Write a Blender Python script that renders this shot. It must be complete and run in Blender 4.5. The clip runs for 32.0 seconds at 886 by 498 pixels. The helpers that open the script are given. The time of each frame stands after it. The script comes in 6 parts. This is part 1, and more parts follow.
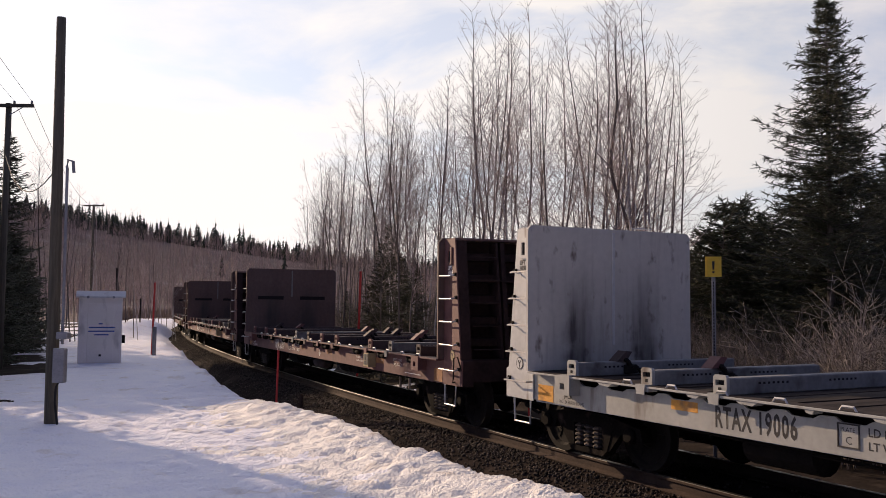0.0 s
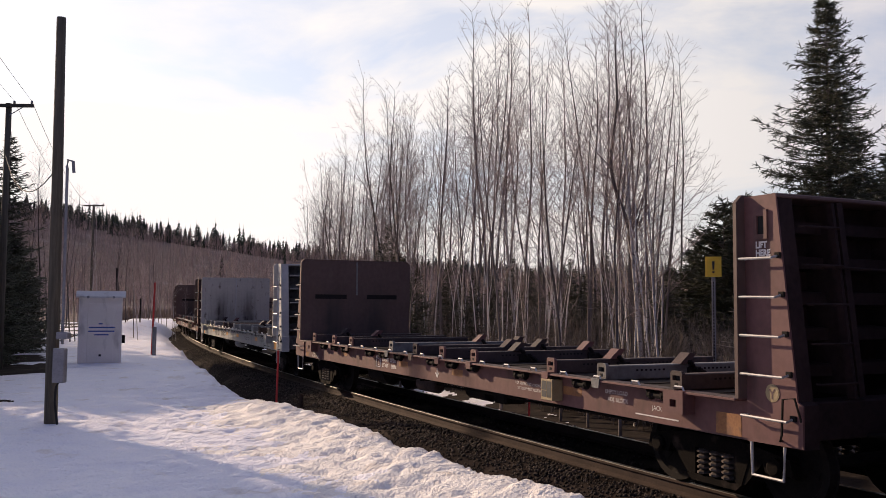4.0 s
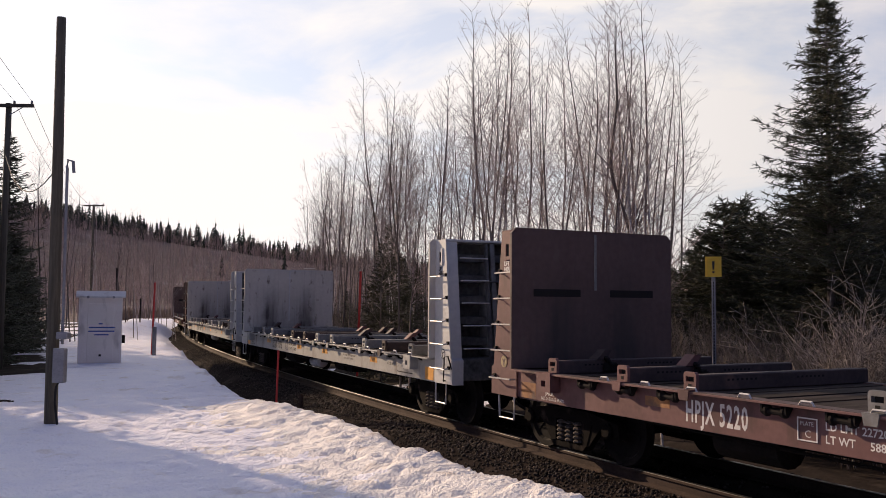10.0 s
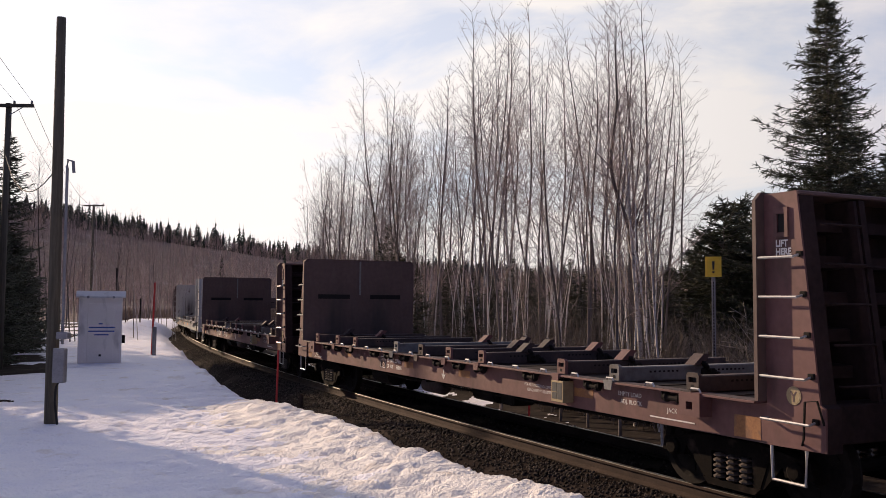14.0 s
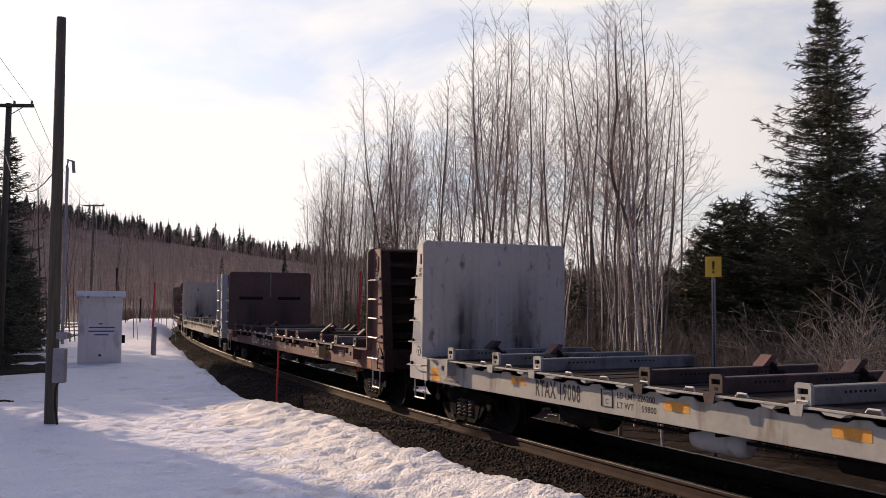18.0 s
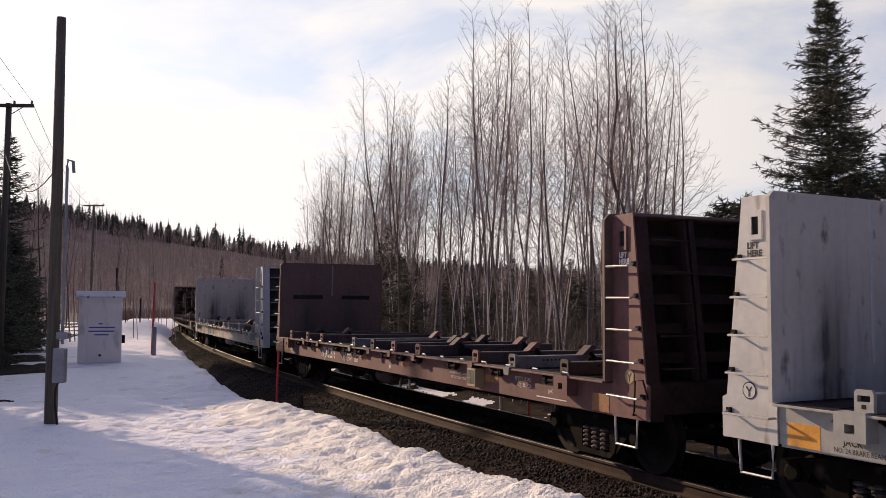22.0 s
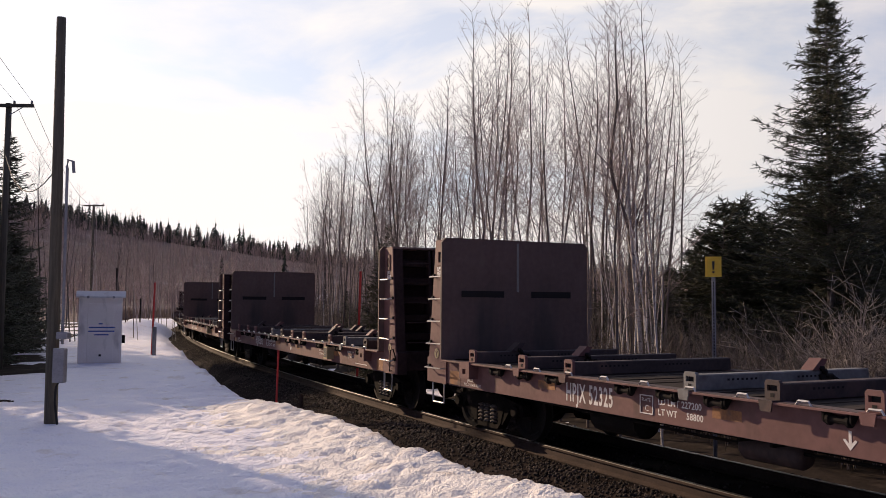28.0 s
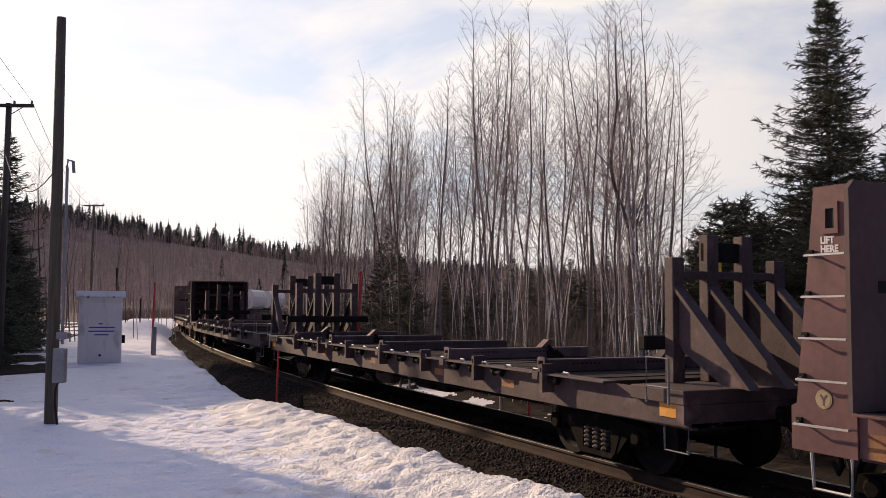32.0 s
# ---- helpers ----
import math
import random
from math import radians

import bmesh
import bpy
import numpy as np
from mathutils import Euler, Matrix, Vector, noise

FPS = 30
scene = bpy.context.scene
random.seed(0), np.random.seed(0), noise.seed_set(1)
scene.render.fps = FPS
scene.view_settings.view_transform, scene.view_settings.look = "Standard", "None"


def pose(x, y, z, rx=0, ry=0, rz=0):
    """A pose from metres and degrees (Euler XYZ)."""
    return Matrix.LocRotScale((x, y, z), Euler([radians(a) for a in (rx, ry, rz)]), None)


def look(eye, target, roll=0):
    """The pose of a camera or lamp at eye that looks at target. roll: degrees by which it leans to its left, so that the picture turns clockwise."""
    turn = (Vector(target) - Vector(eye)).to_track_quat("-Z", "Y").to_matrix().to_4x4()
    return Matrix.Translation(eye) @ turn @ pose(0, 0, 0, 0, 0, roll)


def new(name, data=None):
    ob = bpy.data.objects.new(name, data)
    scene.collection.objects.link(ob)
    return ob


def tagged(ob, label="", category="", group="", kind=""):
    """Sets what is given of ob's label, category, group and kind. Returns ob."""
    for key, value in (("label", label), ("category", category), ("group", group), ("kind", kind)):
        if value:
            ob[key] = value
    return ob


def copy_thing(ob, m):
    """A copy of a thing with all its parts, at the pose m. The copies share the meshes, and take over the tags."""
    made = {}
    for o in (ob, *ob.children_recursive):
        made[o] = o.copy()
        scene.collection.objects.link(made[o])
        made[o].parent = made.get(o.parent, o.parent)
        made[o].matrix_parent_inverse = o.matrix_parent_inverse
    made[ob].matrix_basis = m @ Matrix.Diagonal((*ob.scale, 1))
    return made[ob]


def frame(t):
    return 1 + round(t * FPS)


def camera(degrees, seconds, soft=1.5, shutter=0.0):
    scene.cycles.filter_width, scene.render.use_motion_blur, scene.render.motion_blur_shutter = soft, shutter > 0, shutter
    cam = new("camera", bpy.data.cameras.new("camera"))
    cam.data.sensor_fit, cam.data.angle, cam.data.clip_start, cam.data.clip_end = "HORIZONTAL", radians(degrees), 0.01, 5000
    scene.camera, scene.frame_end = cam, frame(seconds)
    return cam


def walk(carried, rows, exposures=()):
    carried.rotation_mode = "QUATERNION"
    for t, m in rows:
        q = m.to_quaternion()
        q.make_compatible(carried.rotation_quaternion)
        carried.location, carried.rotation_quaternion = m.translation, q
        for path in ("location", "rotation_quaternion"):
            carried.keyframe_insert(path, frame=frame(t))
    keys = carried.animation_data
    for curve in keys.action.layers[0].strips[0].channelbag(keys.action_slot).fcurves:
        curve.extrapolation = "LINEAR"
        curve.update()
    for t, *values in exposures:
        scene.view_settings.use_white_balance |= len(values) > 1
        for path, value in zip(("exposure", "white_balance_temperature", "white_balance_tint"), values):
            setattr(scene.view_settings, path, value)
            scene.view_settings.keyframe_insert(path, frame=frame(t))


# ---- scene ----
# A freight train of empty flat cars passes along a curved track through a snowy wood.
cam = camera(53.25, 32.0, soft=0.6)
EYE = (0.0, 0.0, 2.069)
VIEW = look(EYE, (0.0, math.cos(radians(3.611)), 2.069 + math.sin(radians(3.611))), 0.43)
walk(cam, [(0.0, VIEW), (32.0, VIEW)], [(0.0, 0.0, 6250, 14), (32.0, 0.0, 6250, 14)])

# ---- light ----
SUN_AZ, SUN_EL = -45.0, 19.0          # degrees: azimuth from +y, clockwise, and height
world = bpy.data.worlds.new("sky")
scene.world = world
world.use_nodes = True
wt = world.node_tree
for n in list(wt.nodes):
    wt.nodes.remove(n)


def wnode(kind, **values):
    n = wt.nodes.new(kind)
    for k, v in values.items():
        n.inputs[k].default_value = v
    return n


sky = wt.nodes.new("ShaderNodeTexSky")
sky.sky_type, sky.sun_disc = "NISHITA", False
sky.sun_elevation, sky.sun_rotation = radians(SUN_EL), radians(SUN_AZ)
sky.air_density, sky.dust_density, sky.ozone_density = 1.0, 1.2, 4.0
sky_bg = wnode("ShaderNodeBackground", Strength=0.14)
wt.links.new(sky.outputs[0], sky_bg.inputs[0])
coord = wt.nodes.new("ShaderNodeTexCoord")
flat = wt.nodes.new("ShaderNodeMapping")
flat.inputs["Scale"].default_value = (1.0, 1.0, 3.2)
flat.inputs["Location"].default_value = (0.35, 0.2, 0.1)
wt.links.new(coord.outputs["Generated"], flat.inputs[0])
cloud = wnode("ShaderNodeTexNoise", Scale=2.6, Detail=7.0, Roughness=0.55, Distortion=0.35)
wt.links.new(flat.outputs[0], cloud.inputs["Vector"])
cover = wt.nodes.new("ShaderNodeValToRGB")
cover.color_ramp.elements[0].position, cover.color_ramp.elements[1].position = 0.38, 0.52
cover.color_ramp.elements[0].color = (0.56, 0.56, 0.56, 1)
wt.links.new(cloud.outputs[0], cover.inputs[0])
toward = wt.nodes.new("ShaderNodeVectorMath")
toward.operation = "DOT_PRODUCT"
toward.inputs[1].default_value = (math.sin(radians(-24)) * math.cos(radians(12)), math.cos(radians(-24)) * math.cos(radians(12)), math.sin(radians(12)))
wt.links.new(coord.outputs["Generated"], toward.inputs[0])
glow = wt.nodes.new("ShaderNodeMapRange")
for key, val in (("From Min", 0.12), ("From Max", 0.97), ("To Min", 0.26), ("To Max", 1.06)):
    glow.inputs[key].default_value = val
wt.links.new(toward.outputs["Value"], glow.inputs["Value"])
tone = wt.nodes.new("ShaderNodeValToRGB")
tone.color_ramp.elements[0].position, tone.color_ramp.elements[1].position = 0.15, 0.84
tone.color_ramp.elements[0].color, tone.color_ramp.elements[1].color = (0.42, 0.48, 1.0, 1), (1.02, 0.955, 0.87, 1)
mid_tone = tone.color_ramp.elements.new(0.5)
mid_tone.color = (0.72, 0.755, 1.03, 1)
wt.links.new(glow.outputs[0], tone.inputs[0])
cloud_bg = wnode("ShaderNodeBackground", Strength=1.0)
wt.links.new(tone.outputs[0], cloud_bg.inputs["Color"])
wt.links.new(glow.outputs[0], cloud_bg.inputs["Strength"])
mix = wt.nodes.new("ShaderNodeMixShader")
wt.links.new(cover.outputs[0], mix.inputs[0])
wt.links.new(sky_bg.outputs[0], mix.inputs[1])
wt.links.new(cloud_bg.outputs[0], mix.inputs[2])
out = wt.nodes.new("ShaderNodeOutputWorld")
wt.links.new(mix.outputs[0], out.inputs[0])

sun = new("sun", bpy.data.lights.new("sun", "SUN"))
sun.data.energy, sun.data.angle, sun.data.color = 5.0, radians(0.8), (1.0, 0.73, 0.47)
_d = Vector((math.sin(radians(SUN_AZ)) * math.cos(radians(SUN_EL)), math.cos(radians(SUN_AZ)) * math.cos(radians(SUN_EL)), math.sin(radians(SUN_EL))))
sun.matrix_world = look(_d * 60, (0, 0, 0))
scene.view_settings.exposure = 0.0


# ---- materials ----
def surf(name, a, b, scale=3.0, rough=0.75, metal=0.0, bump=0.15, fine=9.0, stretch=(1, 1, 1), stain=None, amount=0.0, stain_scale=2.0, stain_stretch=(1, 1, 1), vary=0.0, island=False, space="Object", gloss=0.4, relief=0.02):
    """A painted, weathered or natural surface: two colours mixed by a coarse and a fine noise, stains of a third, and relief."""
    m = bpy.data.materials.new(name)
    m.use_nodes = True
    t = m.node_tree
    bsdf = t.nodes["Principled BSDF"]
    tc = t.nodes.new("ShaderNodeTexCoord")
    mp = t.nodes.new("ShaderNodeMapping")
    mp.inputs["Scale"].default_value = stretch
    t.links.new(tc.outputs[space], mp.inputs[0])

    def noise_tex(s, detail=5.0, vec=mp):
        n = t.nodes.new("ShaderNodeTexNoise")
        n.inputs["Scale"].default_value, n.inputs["Detail"].default_value = s, detail
        t.links.new(vec.outputs[0], n.inputs["Vector"])
        return n

    n1, n2 = noise_tex(scale), noise_tex(scale * fine, 3.0)
    add = t.nodes.new("ShaderNodeMath")
    add.operation = "MULTIPLY_ADD"
    add.inputs[1].default_value, add.inputs[2].default_value = 0.45, 0.0
    t.links.new(n2.outputs[0], add.inputs[0])
    add2 = t.nodes.new("ShaderNodeMath")
    add2.operation = "MULTIPLY_ADD"
    add2.inputs[1].default_value = 0.7
    t.links.new(n1.outputs[0], add2.inputs[0])
    t.links.new(add.outputs[0], add2.inputs[2])
    ramp = t.nodes.new("ShaderNodeValToRGB")
    ramp.color_ramp.elements[0].position, ramp.color_ramp.elements[1].position = 0.38, 0.76
    ramp.color_ramp.elements[0].color, ramp.color_ramp.elements[1].color = (*a, 1), (*b, 1)
    t.links.new(add2.outputs[0], ramp.inputs[0])
    col = ramp.outputs[0]
    if stain:
        mp2 = t.nodes.new("ShaderNodeMapping")
        mp2.inputs["Scale"].default_value = stain_stretch
        t.links.new(tc.outputs[space], mp2.inputs[0])
        n3 = noise_tex(stain_scale, 6.0, mp2)
        r3 = t.nodes.new("ShaderNodeValToRGB")
        r3.color_ramp.elements[0].position, r3.color_ramp.elements[1].position = 0.62 - 0.3 * amount, 0.78 - 0.2 * amount
        t.links.new(n3.outputs[0], r3.inputs[0])
        mx = t.nodes.new("ShaderNodeMixRGB")
        mx.inputs[2].default_value = (*stain, 1)
        t.links.new(r3.outputs[0], mx.inputs[0])
        t.links.new(col, mx.inputs[1])
        col = mx.outputs[0]
    if vary:
        hue = t.nodes.new("ShaderNodeHueSaturation")
        src = t.nodes.new("ShaderNodeNewGeometry" if island else "ShaderNodeObjectInfo")
        mr = t.nodes.new("ShaderNodeMapRange")
        mr.inputs["To Min"].default_value, mr.inputs["To Max"].default_value = 1 - vary, 1 + vary
        t.links.new(src.outputs["Random Per Island" if island else "Random"], mr.inputs["Value"])
        t.links.new(mr.outputs[0], hue.inputs["Value"])
        t.links.new(col, hue.inputs["Color"])
        col = hue.outputs[0]
    t.links.new(col, bsdf.inputs["Base Color"])
    bsdf.inputs["Specular IOR Level"].default_value = gloss
    bsdf.inputs["Roughness"].default_value, bsdf.inputs["Metallic"].default_value = rough, metal
    if bump:
        bp = t.nodes.new("ShaderNodeBump")
        bp.inputs["Strength"].default_value, bp.inputs["Distance"].default_value = bump, relief
        t.links.new(add2.outputs[0], bp.inputs["Height"])
        t.links.new(bp.outputs[0], bsdf.inputs["Normal"])
    return m


M_SNOW = surf("snow", (0.78, 0.78, 0.875), (0.89, 0.875, 0.915), 1.3, 0.65, bump=1.0, fine=15, stain=(0.60, 0.54, 0.49), amount=0.08, stain_scale=1.6, gloss=0.3, relief=0.075)
# the bank's cream tone carries the sun's warmth along with plough dirt
M_BANK = surf("sunwarm_ploughed_dirty_snow", (0.80, 0.755, 0.715), (0.90, 0.86, 0.815), 1.6, 0.65, bump=1.0, fine=14, stain=(0.58, 0.50, 0.43), amount=0.12, stain_scale=2.2, gloss=0.3, relief=0.075)
M_FLOOR = surf("forest_floor", (0.135, 0.105, 0.096), (0.22, 0.178, 0.162), 0.15, 0.95, bump=0.3, stain=(0.40, 0.37, 0.37), amount=0.02, stain_scale=0.06, gloss=0.05)
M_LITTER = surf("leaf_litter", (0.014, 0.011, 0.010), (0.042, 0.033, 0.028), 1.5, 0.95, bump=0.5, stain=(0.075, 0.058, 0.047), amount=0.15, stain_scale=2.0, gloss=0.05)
M_BALLAST = surf("ballast_bed", (0.010, 0.007, 0.0066), (0.030, 0.021, 0.0185), 2.2, 0.95, bump=0.6, fine=16, stain=(0.07, 0.053, 0.042), amount=0.35, stain_scale=0.8, gloss=0.03)
M_STONE = surf("ballast_stone", (0.012, 0.009, 0.008), (0.070, 0.054, 0.046), 4.0, 0.9, bump=0.3, vary=0.8, island=True, gloss=0.2)
M_RAIL = surf("rusty_rail", (0.036, 0.023, 0.018), (0.076, 0.050, 0.039), 3.0, 0.8, 0.1, bump=0.1, gloss=0.2)
M_RAILTOP = surf("polished_rail_head", (0.30, 0.29, 0.28), (0.48, 0.46, 0.44), 6.0, 0.32, 1.0, bump=0.03, stretch=(1, 1, 1))
M_TIE = surf("creosoted_tie", (0.012, 0.010, 0.009), (0.040, 0.033, 0.028), 3.0, 0.9, bump=0.4, vary=0.3, gloss=0.1)
M_GREY = surf("grey_car_paint", (0.40, 0.41, 0.42), (0.54, 0.54, 0.53), 1.2, 0.62, bump=0.05, stain=(0.10, 0.075, 0.06), amount=0.16, stain_scale=2.2, stain_stretch=(1.6, 1.6, 0.35))
M_GREYSIDE = surf("pale_grey_side_paint", (0.30, 0.298, 0.275), (0.415, 0.408, 0.375), 1.4, 0.6, bump=0.05, stain=(0.13, 0.095, 0.07), amount=0.18, stain_scale=2.6, stain_stretch=(1.5, 1.0, 0.35))
M_BROWN = surf("oxide_brown_paint", (0.098, 0.058, 0.054), (0.150, 0.092, 0.086), 1.3, 0.6, bump=0.06, stain=(0.05, 0.03, 0.028), amount=0.16, stain_scale=1.6, stain_stretch=(1.5, 1.5, 0.4))
M_GREYWALL = surf("white_grey_wall_paint", (0.47, 0.468, 0.445), (0.60, 0.595, 0.565), 1.4, 0.6, bump=0.05, stain=(0.20, 0.15, 0.11), amount=0.10, stain_scale=3.0, stain_stretch=(1.5, 1.0, 0.35))
# end-wall colours with the shade between the cars put in
M_BROWNBACK = surf("shaded_brown_steel", (0.020, 0.012, 0.012), (0.045, 0.027, 0.026), 1.6, 0.8, bump=0.06, gloss=0.15)
M_GREYBACK = surf("shaded_grey_steel", (0.045, 0.045, 0.047), (0.16, 0.16, 0.16), 1.6, 0.75, bump=0.05, gloss=0.2)
M_BEAM = surf("dirty_grey_beam", (0.125, 0.124, 0.122), (0.24, 0.237, 0.23), 1.6, 0.7, bump=0.05, stain=(0.06, 0.048, 0.04), amount=0.25, stain_scale=2.5)
M_PALEBRUSH = surf("sunlit_dry_brush", (0.105, 0.085, 0.073), (0.25, 0.21, 0.18), 1.5, 0.9, bump=0.0, vary=0.45, island=True)
M_OXIDE = surf("faded_red_oxide", (0.112, 0.050, 0.048), (0.178, 0.083, 0.077), 1.5, 0.65, bump=0.06, stain=(0.065, 0.034, 0.029), amount=0.24, stain_scale=2.4, stain_stretch=(1.2, 1, 0.5))
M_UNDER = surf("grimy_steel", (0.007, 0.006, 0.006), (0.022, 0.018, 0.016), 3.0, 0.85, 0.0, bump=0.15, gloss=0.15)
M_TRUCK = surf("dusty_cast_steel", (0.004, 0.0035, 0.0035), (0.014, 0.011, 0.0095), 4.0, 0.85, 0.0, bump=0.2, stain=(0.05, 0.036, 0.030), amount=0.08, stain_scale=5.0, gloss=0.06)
M_SPRING = surf("spring_steel", (0.05, 0.04, 0.036), (0.13, 0.105, 0.092), 6.0, 0.6, 0.3, bump=0.1)
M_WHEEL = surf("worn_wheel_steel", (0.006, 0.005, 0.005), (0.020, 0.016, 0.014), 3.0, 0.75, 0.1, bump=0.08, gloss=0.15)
M_WOOD = surf("weathered_deck_board", (0.018, 0.014, 0.013), (0.058, 0.046, 0.040), 2.0, 0.9, bump=0.3, stretch=(3, 0.5, 1), vary=0.25, island=True, gloss=0.1)
M_BAR = surf("galvanised_bar", (0.42, 0.40, 0.38), (0.60, 0.58, 0.56), 8.0, 0.5, 0.5, bump=0.05)
M_ORANGE = surf("orange_reflective_sheet", (0.62, 0.27, 0.035), (0.80, 0.40, 0.07), 5.0, 0.45, bump=0.03, stain=(0.3, 0.17, 0.08), amount=0.2, stain_scale=4)
M_DULL = surf("faded_orange_sheet", (0.20, 0.085, 0.035), (0.40, 0.19, 0.07), 4.0, 0.6, bump=0.03, stain=(0.13, 0.075, 0.055), amount=0.4, stain_scale=5)
M_WHITE = surf("white_stencil_paint", (0.62, 0.58, 0.55), (0.78, 0.75, 0.72), 7.0, 0.7, bump=0.02)
M_BLACK = surf("black_stencil_paint", (0.02, 0.018, 0.018), (0.05, 0.045, 0.045), 7.0, 0.7, bump=0.02)
M_DARKHOLE = surf("dark_recess", (0.008, 0.007, 0.007), (0.015, 0.013, 0.012), 4.0, 0.9, bump=0.0)
M_SKID = surf("grimy_brown_steel", (0.030, 0.020, 0.020), (0.070, 0.047, 0.044), 2.0, 0.7, bump=0.06, stain=(0.11, 0.065, 0.055), amount=0.12, stain_scale=3.0)
M_BOARD = surf("dark_card_board", (0.045, 0.045, 0.042), (0.085, 0.085, 0.08), 8.0, 0.7, bump=0.02)
M_DOLLY = surf("old_brown_steel", (0.046, 0.029, 0.029), (0.100, 0.066, 0.064), 2.5, 0.75, 0.05, bump=0.1, stain=(0.17, 0.115, 0.108), amount=0.1, stain_scale=3)
M_POLE = surf("weathered_pole_wood", (0.065, 0.056, 0.040), (0.15, 0.128, 0.094), 6.0, 0.9, bump=0.5, stretch=(3, 3, 0.15))
M_METALBOX = surf("galvanised_box", (0.20, 0.20, 0.22), (0.32, 0.32, 0.34), 4.0, 0.45, 0.6, bump=0.03)
M_SHED = surf("white_steel_shed", (0.86, 0.78, 0.69), (0.92, 0.85, 0.77), 1.5, 0.55, bump=0.04, stain=(0.42, 0.36, 0.30), amount=0.10, stain_scale=2.0, stain_stretch=(1, 1, 0.3))
M_RED = surf("red_stake_paint", (0.42, 0.03, 0.03), (0.60, 0.06, 0.05), 5.0, 0.55, bump=0.05, vary=0.1)
M_SIGN = surf("yellow_sign_sheet", (0.75, 0.46, 0.03), (0.85, 0.55, 0.05), 3.0, 0.45, bump=0.02)
M_BARK = surf("brown_bark", (0.075, 0.062, 0.057), (0.22, 0.185, 0.17), 4.0, 0.9, bump=0.4, stretch=(1, 1, 0.3), vary=0.4)
M_BIRCH = surf("birch_bark", (0.62, 0.58, 0.55), (0.84, 0.80, 0.76), 3.0, 0.7, bump=0.15, stain=(0.06, 0.05, 0.045), amount=0.2, stain_scale=6.0, stain_stretch=(1, 1, 2.0))
M_TWIG = surf("bare_twig", (0.17, 0.130, 0.123), (0.42, 0.34, 0.325), 2.0, 0.85, bump=0.0, vary=0.4, island=True)
M_SHRUB = surf("dry_shrub_stem", (0.09, 0.072, 0.062), (0.24, 0.195, 0.168), 1.5, 0.9, bump=0.0, vary=0.45, island=True)
M_THICKET = surf("shaded_thicket_stem", (0.075, 0.064, 0.050), (0.17, 0.145, 0.115), 1.5, 0.9, bump=0.0, vary=0.4, island=True)
M_GREYTWIG = surf("grey_shrub_stem", (0.26, 0.225, 0.195), (0.50, 0.44, 0.39), 3.0, 0.85, bump=0.0, vary=0.3, island=True)
M_NEEDLE = surf("spruce_needles", (0.030, 0.037, 0.021), (0.085, 0.086, 0.050), 1.6, 0.7, bump=0.0, vary=0.35, island=True)
M_FARTREE = surf("far_bare_wood", (0.28, 0.215, 0.205), (0.47, 0.375, 0.355), 0.1, 0.95, bump=0.0, vary=0.35, island=True)
M_FARSPRUCE = surf("far_spruce", (0.03, 0.04, 0.03), (0.07, 0.085, 0.06), 0.2, 0.9, bump=0.0, vary=0.3, island=True)
M_WIRE = surf("wire", (0.015, 0.015, 0.015), (0.04, 0.04, 0.04), 5.0, 0.8, 0.0, bump=0.0, gloss=0.1)
M_HOPPER = surf("white_hopper_paint", (0.60, 0.60, 0.60), (0.74, 0.73, 0.71), 0.8, 0.5, bump=0.03, stain=(0.3, 0.26, 0.23), amount=0.1, stain_scale=1.2, stain_stretch=(1.5, 1.5, 0.4))
M_STEM = surf("pale_birch_trunk", (0.34, 0.31, 0.295), (0.60, 0.56, 0.53), 3.0, 0.8, bump=0.1, stain=(0.08, 0.065, 0.06), amount=0.25, stain_scale=6.0, stain_stretch=(1, 1, 2.0))
M_CREST = surf("faded_yellow_stencil", (0.30, 0.22, 0.11), (0.42, 0.33, 0.19), 6.0, 0.7, bump=0.02)
M_GRASS = surf("dead_grass", (0.15, 0.112, 0.085), (0.27, 0.21, 0.165), 0.5, 0.95, bump=0.0, vary=0.3, island=True)


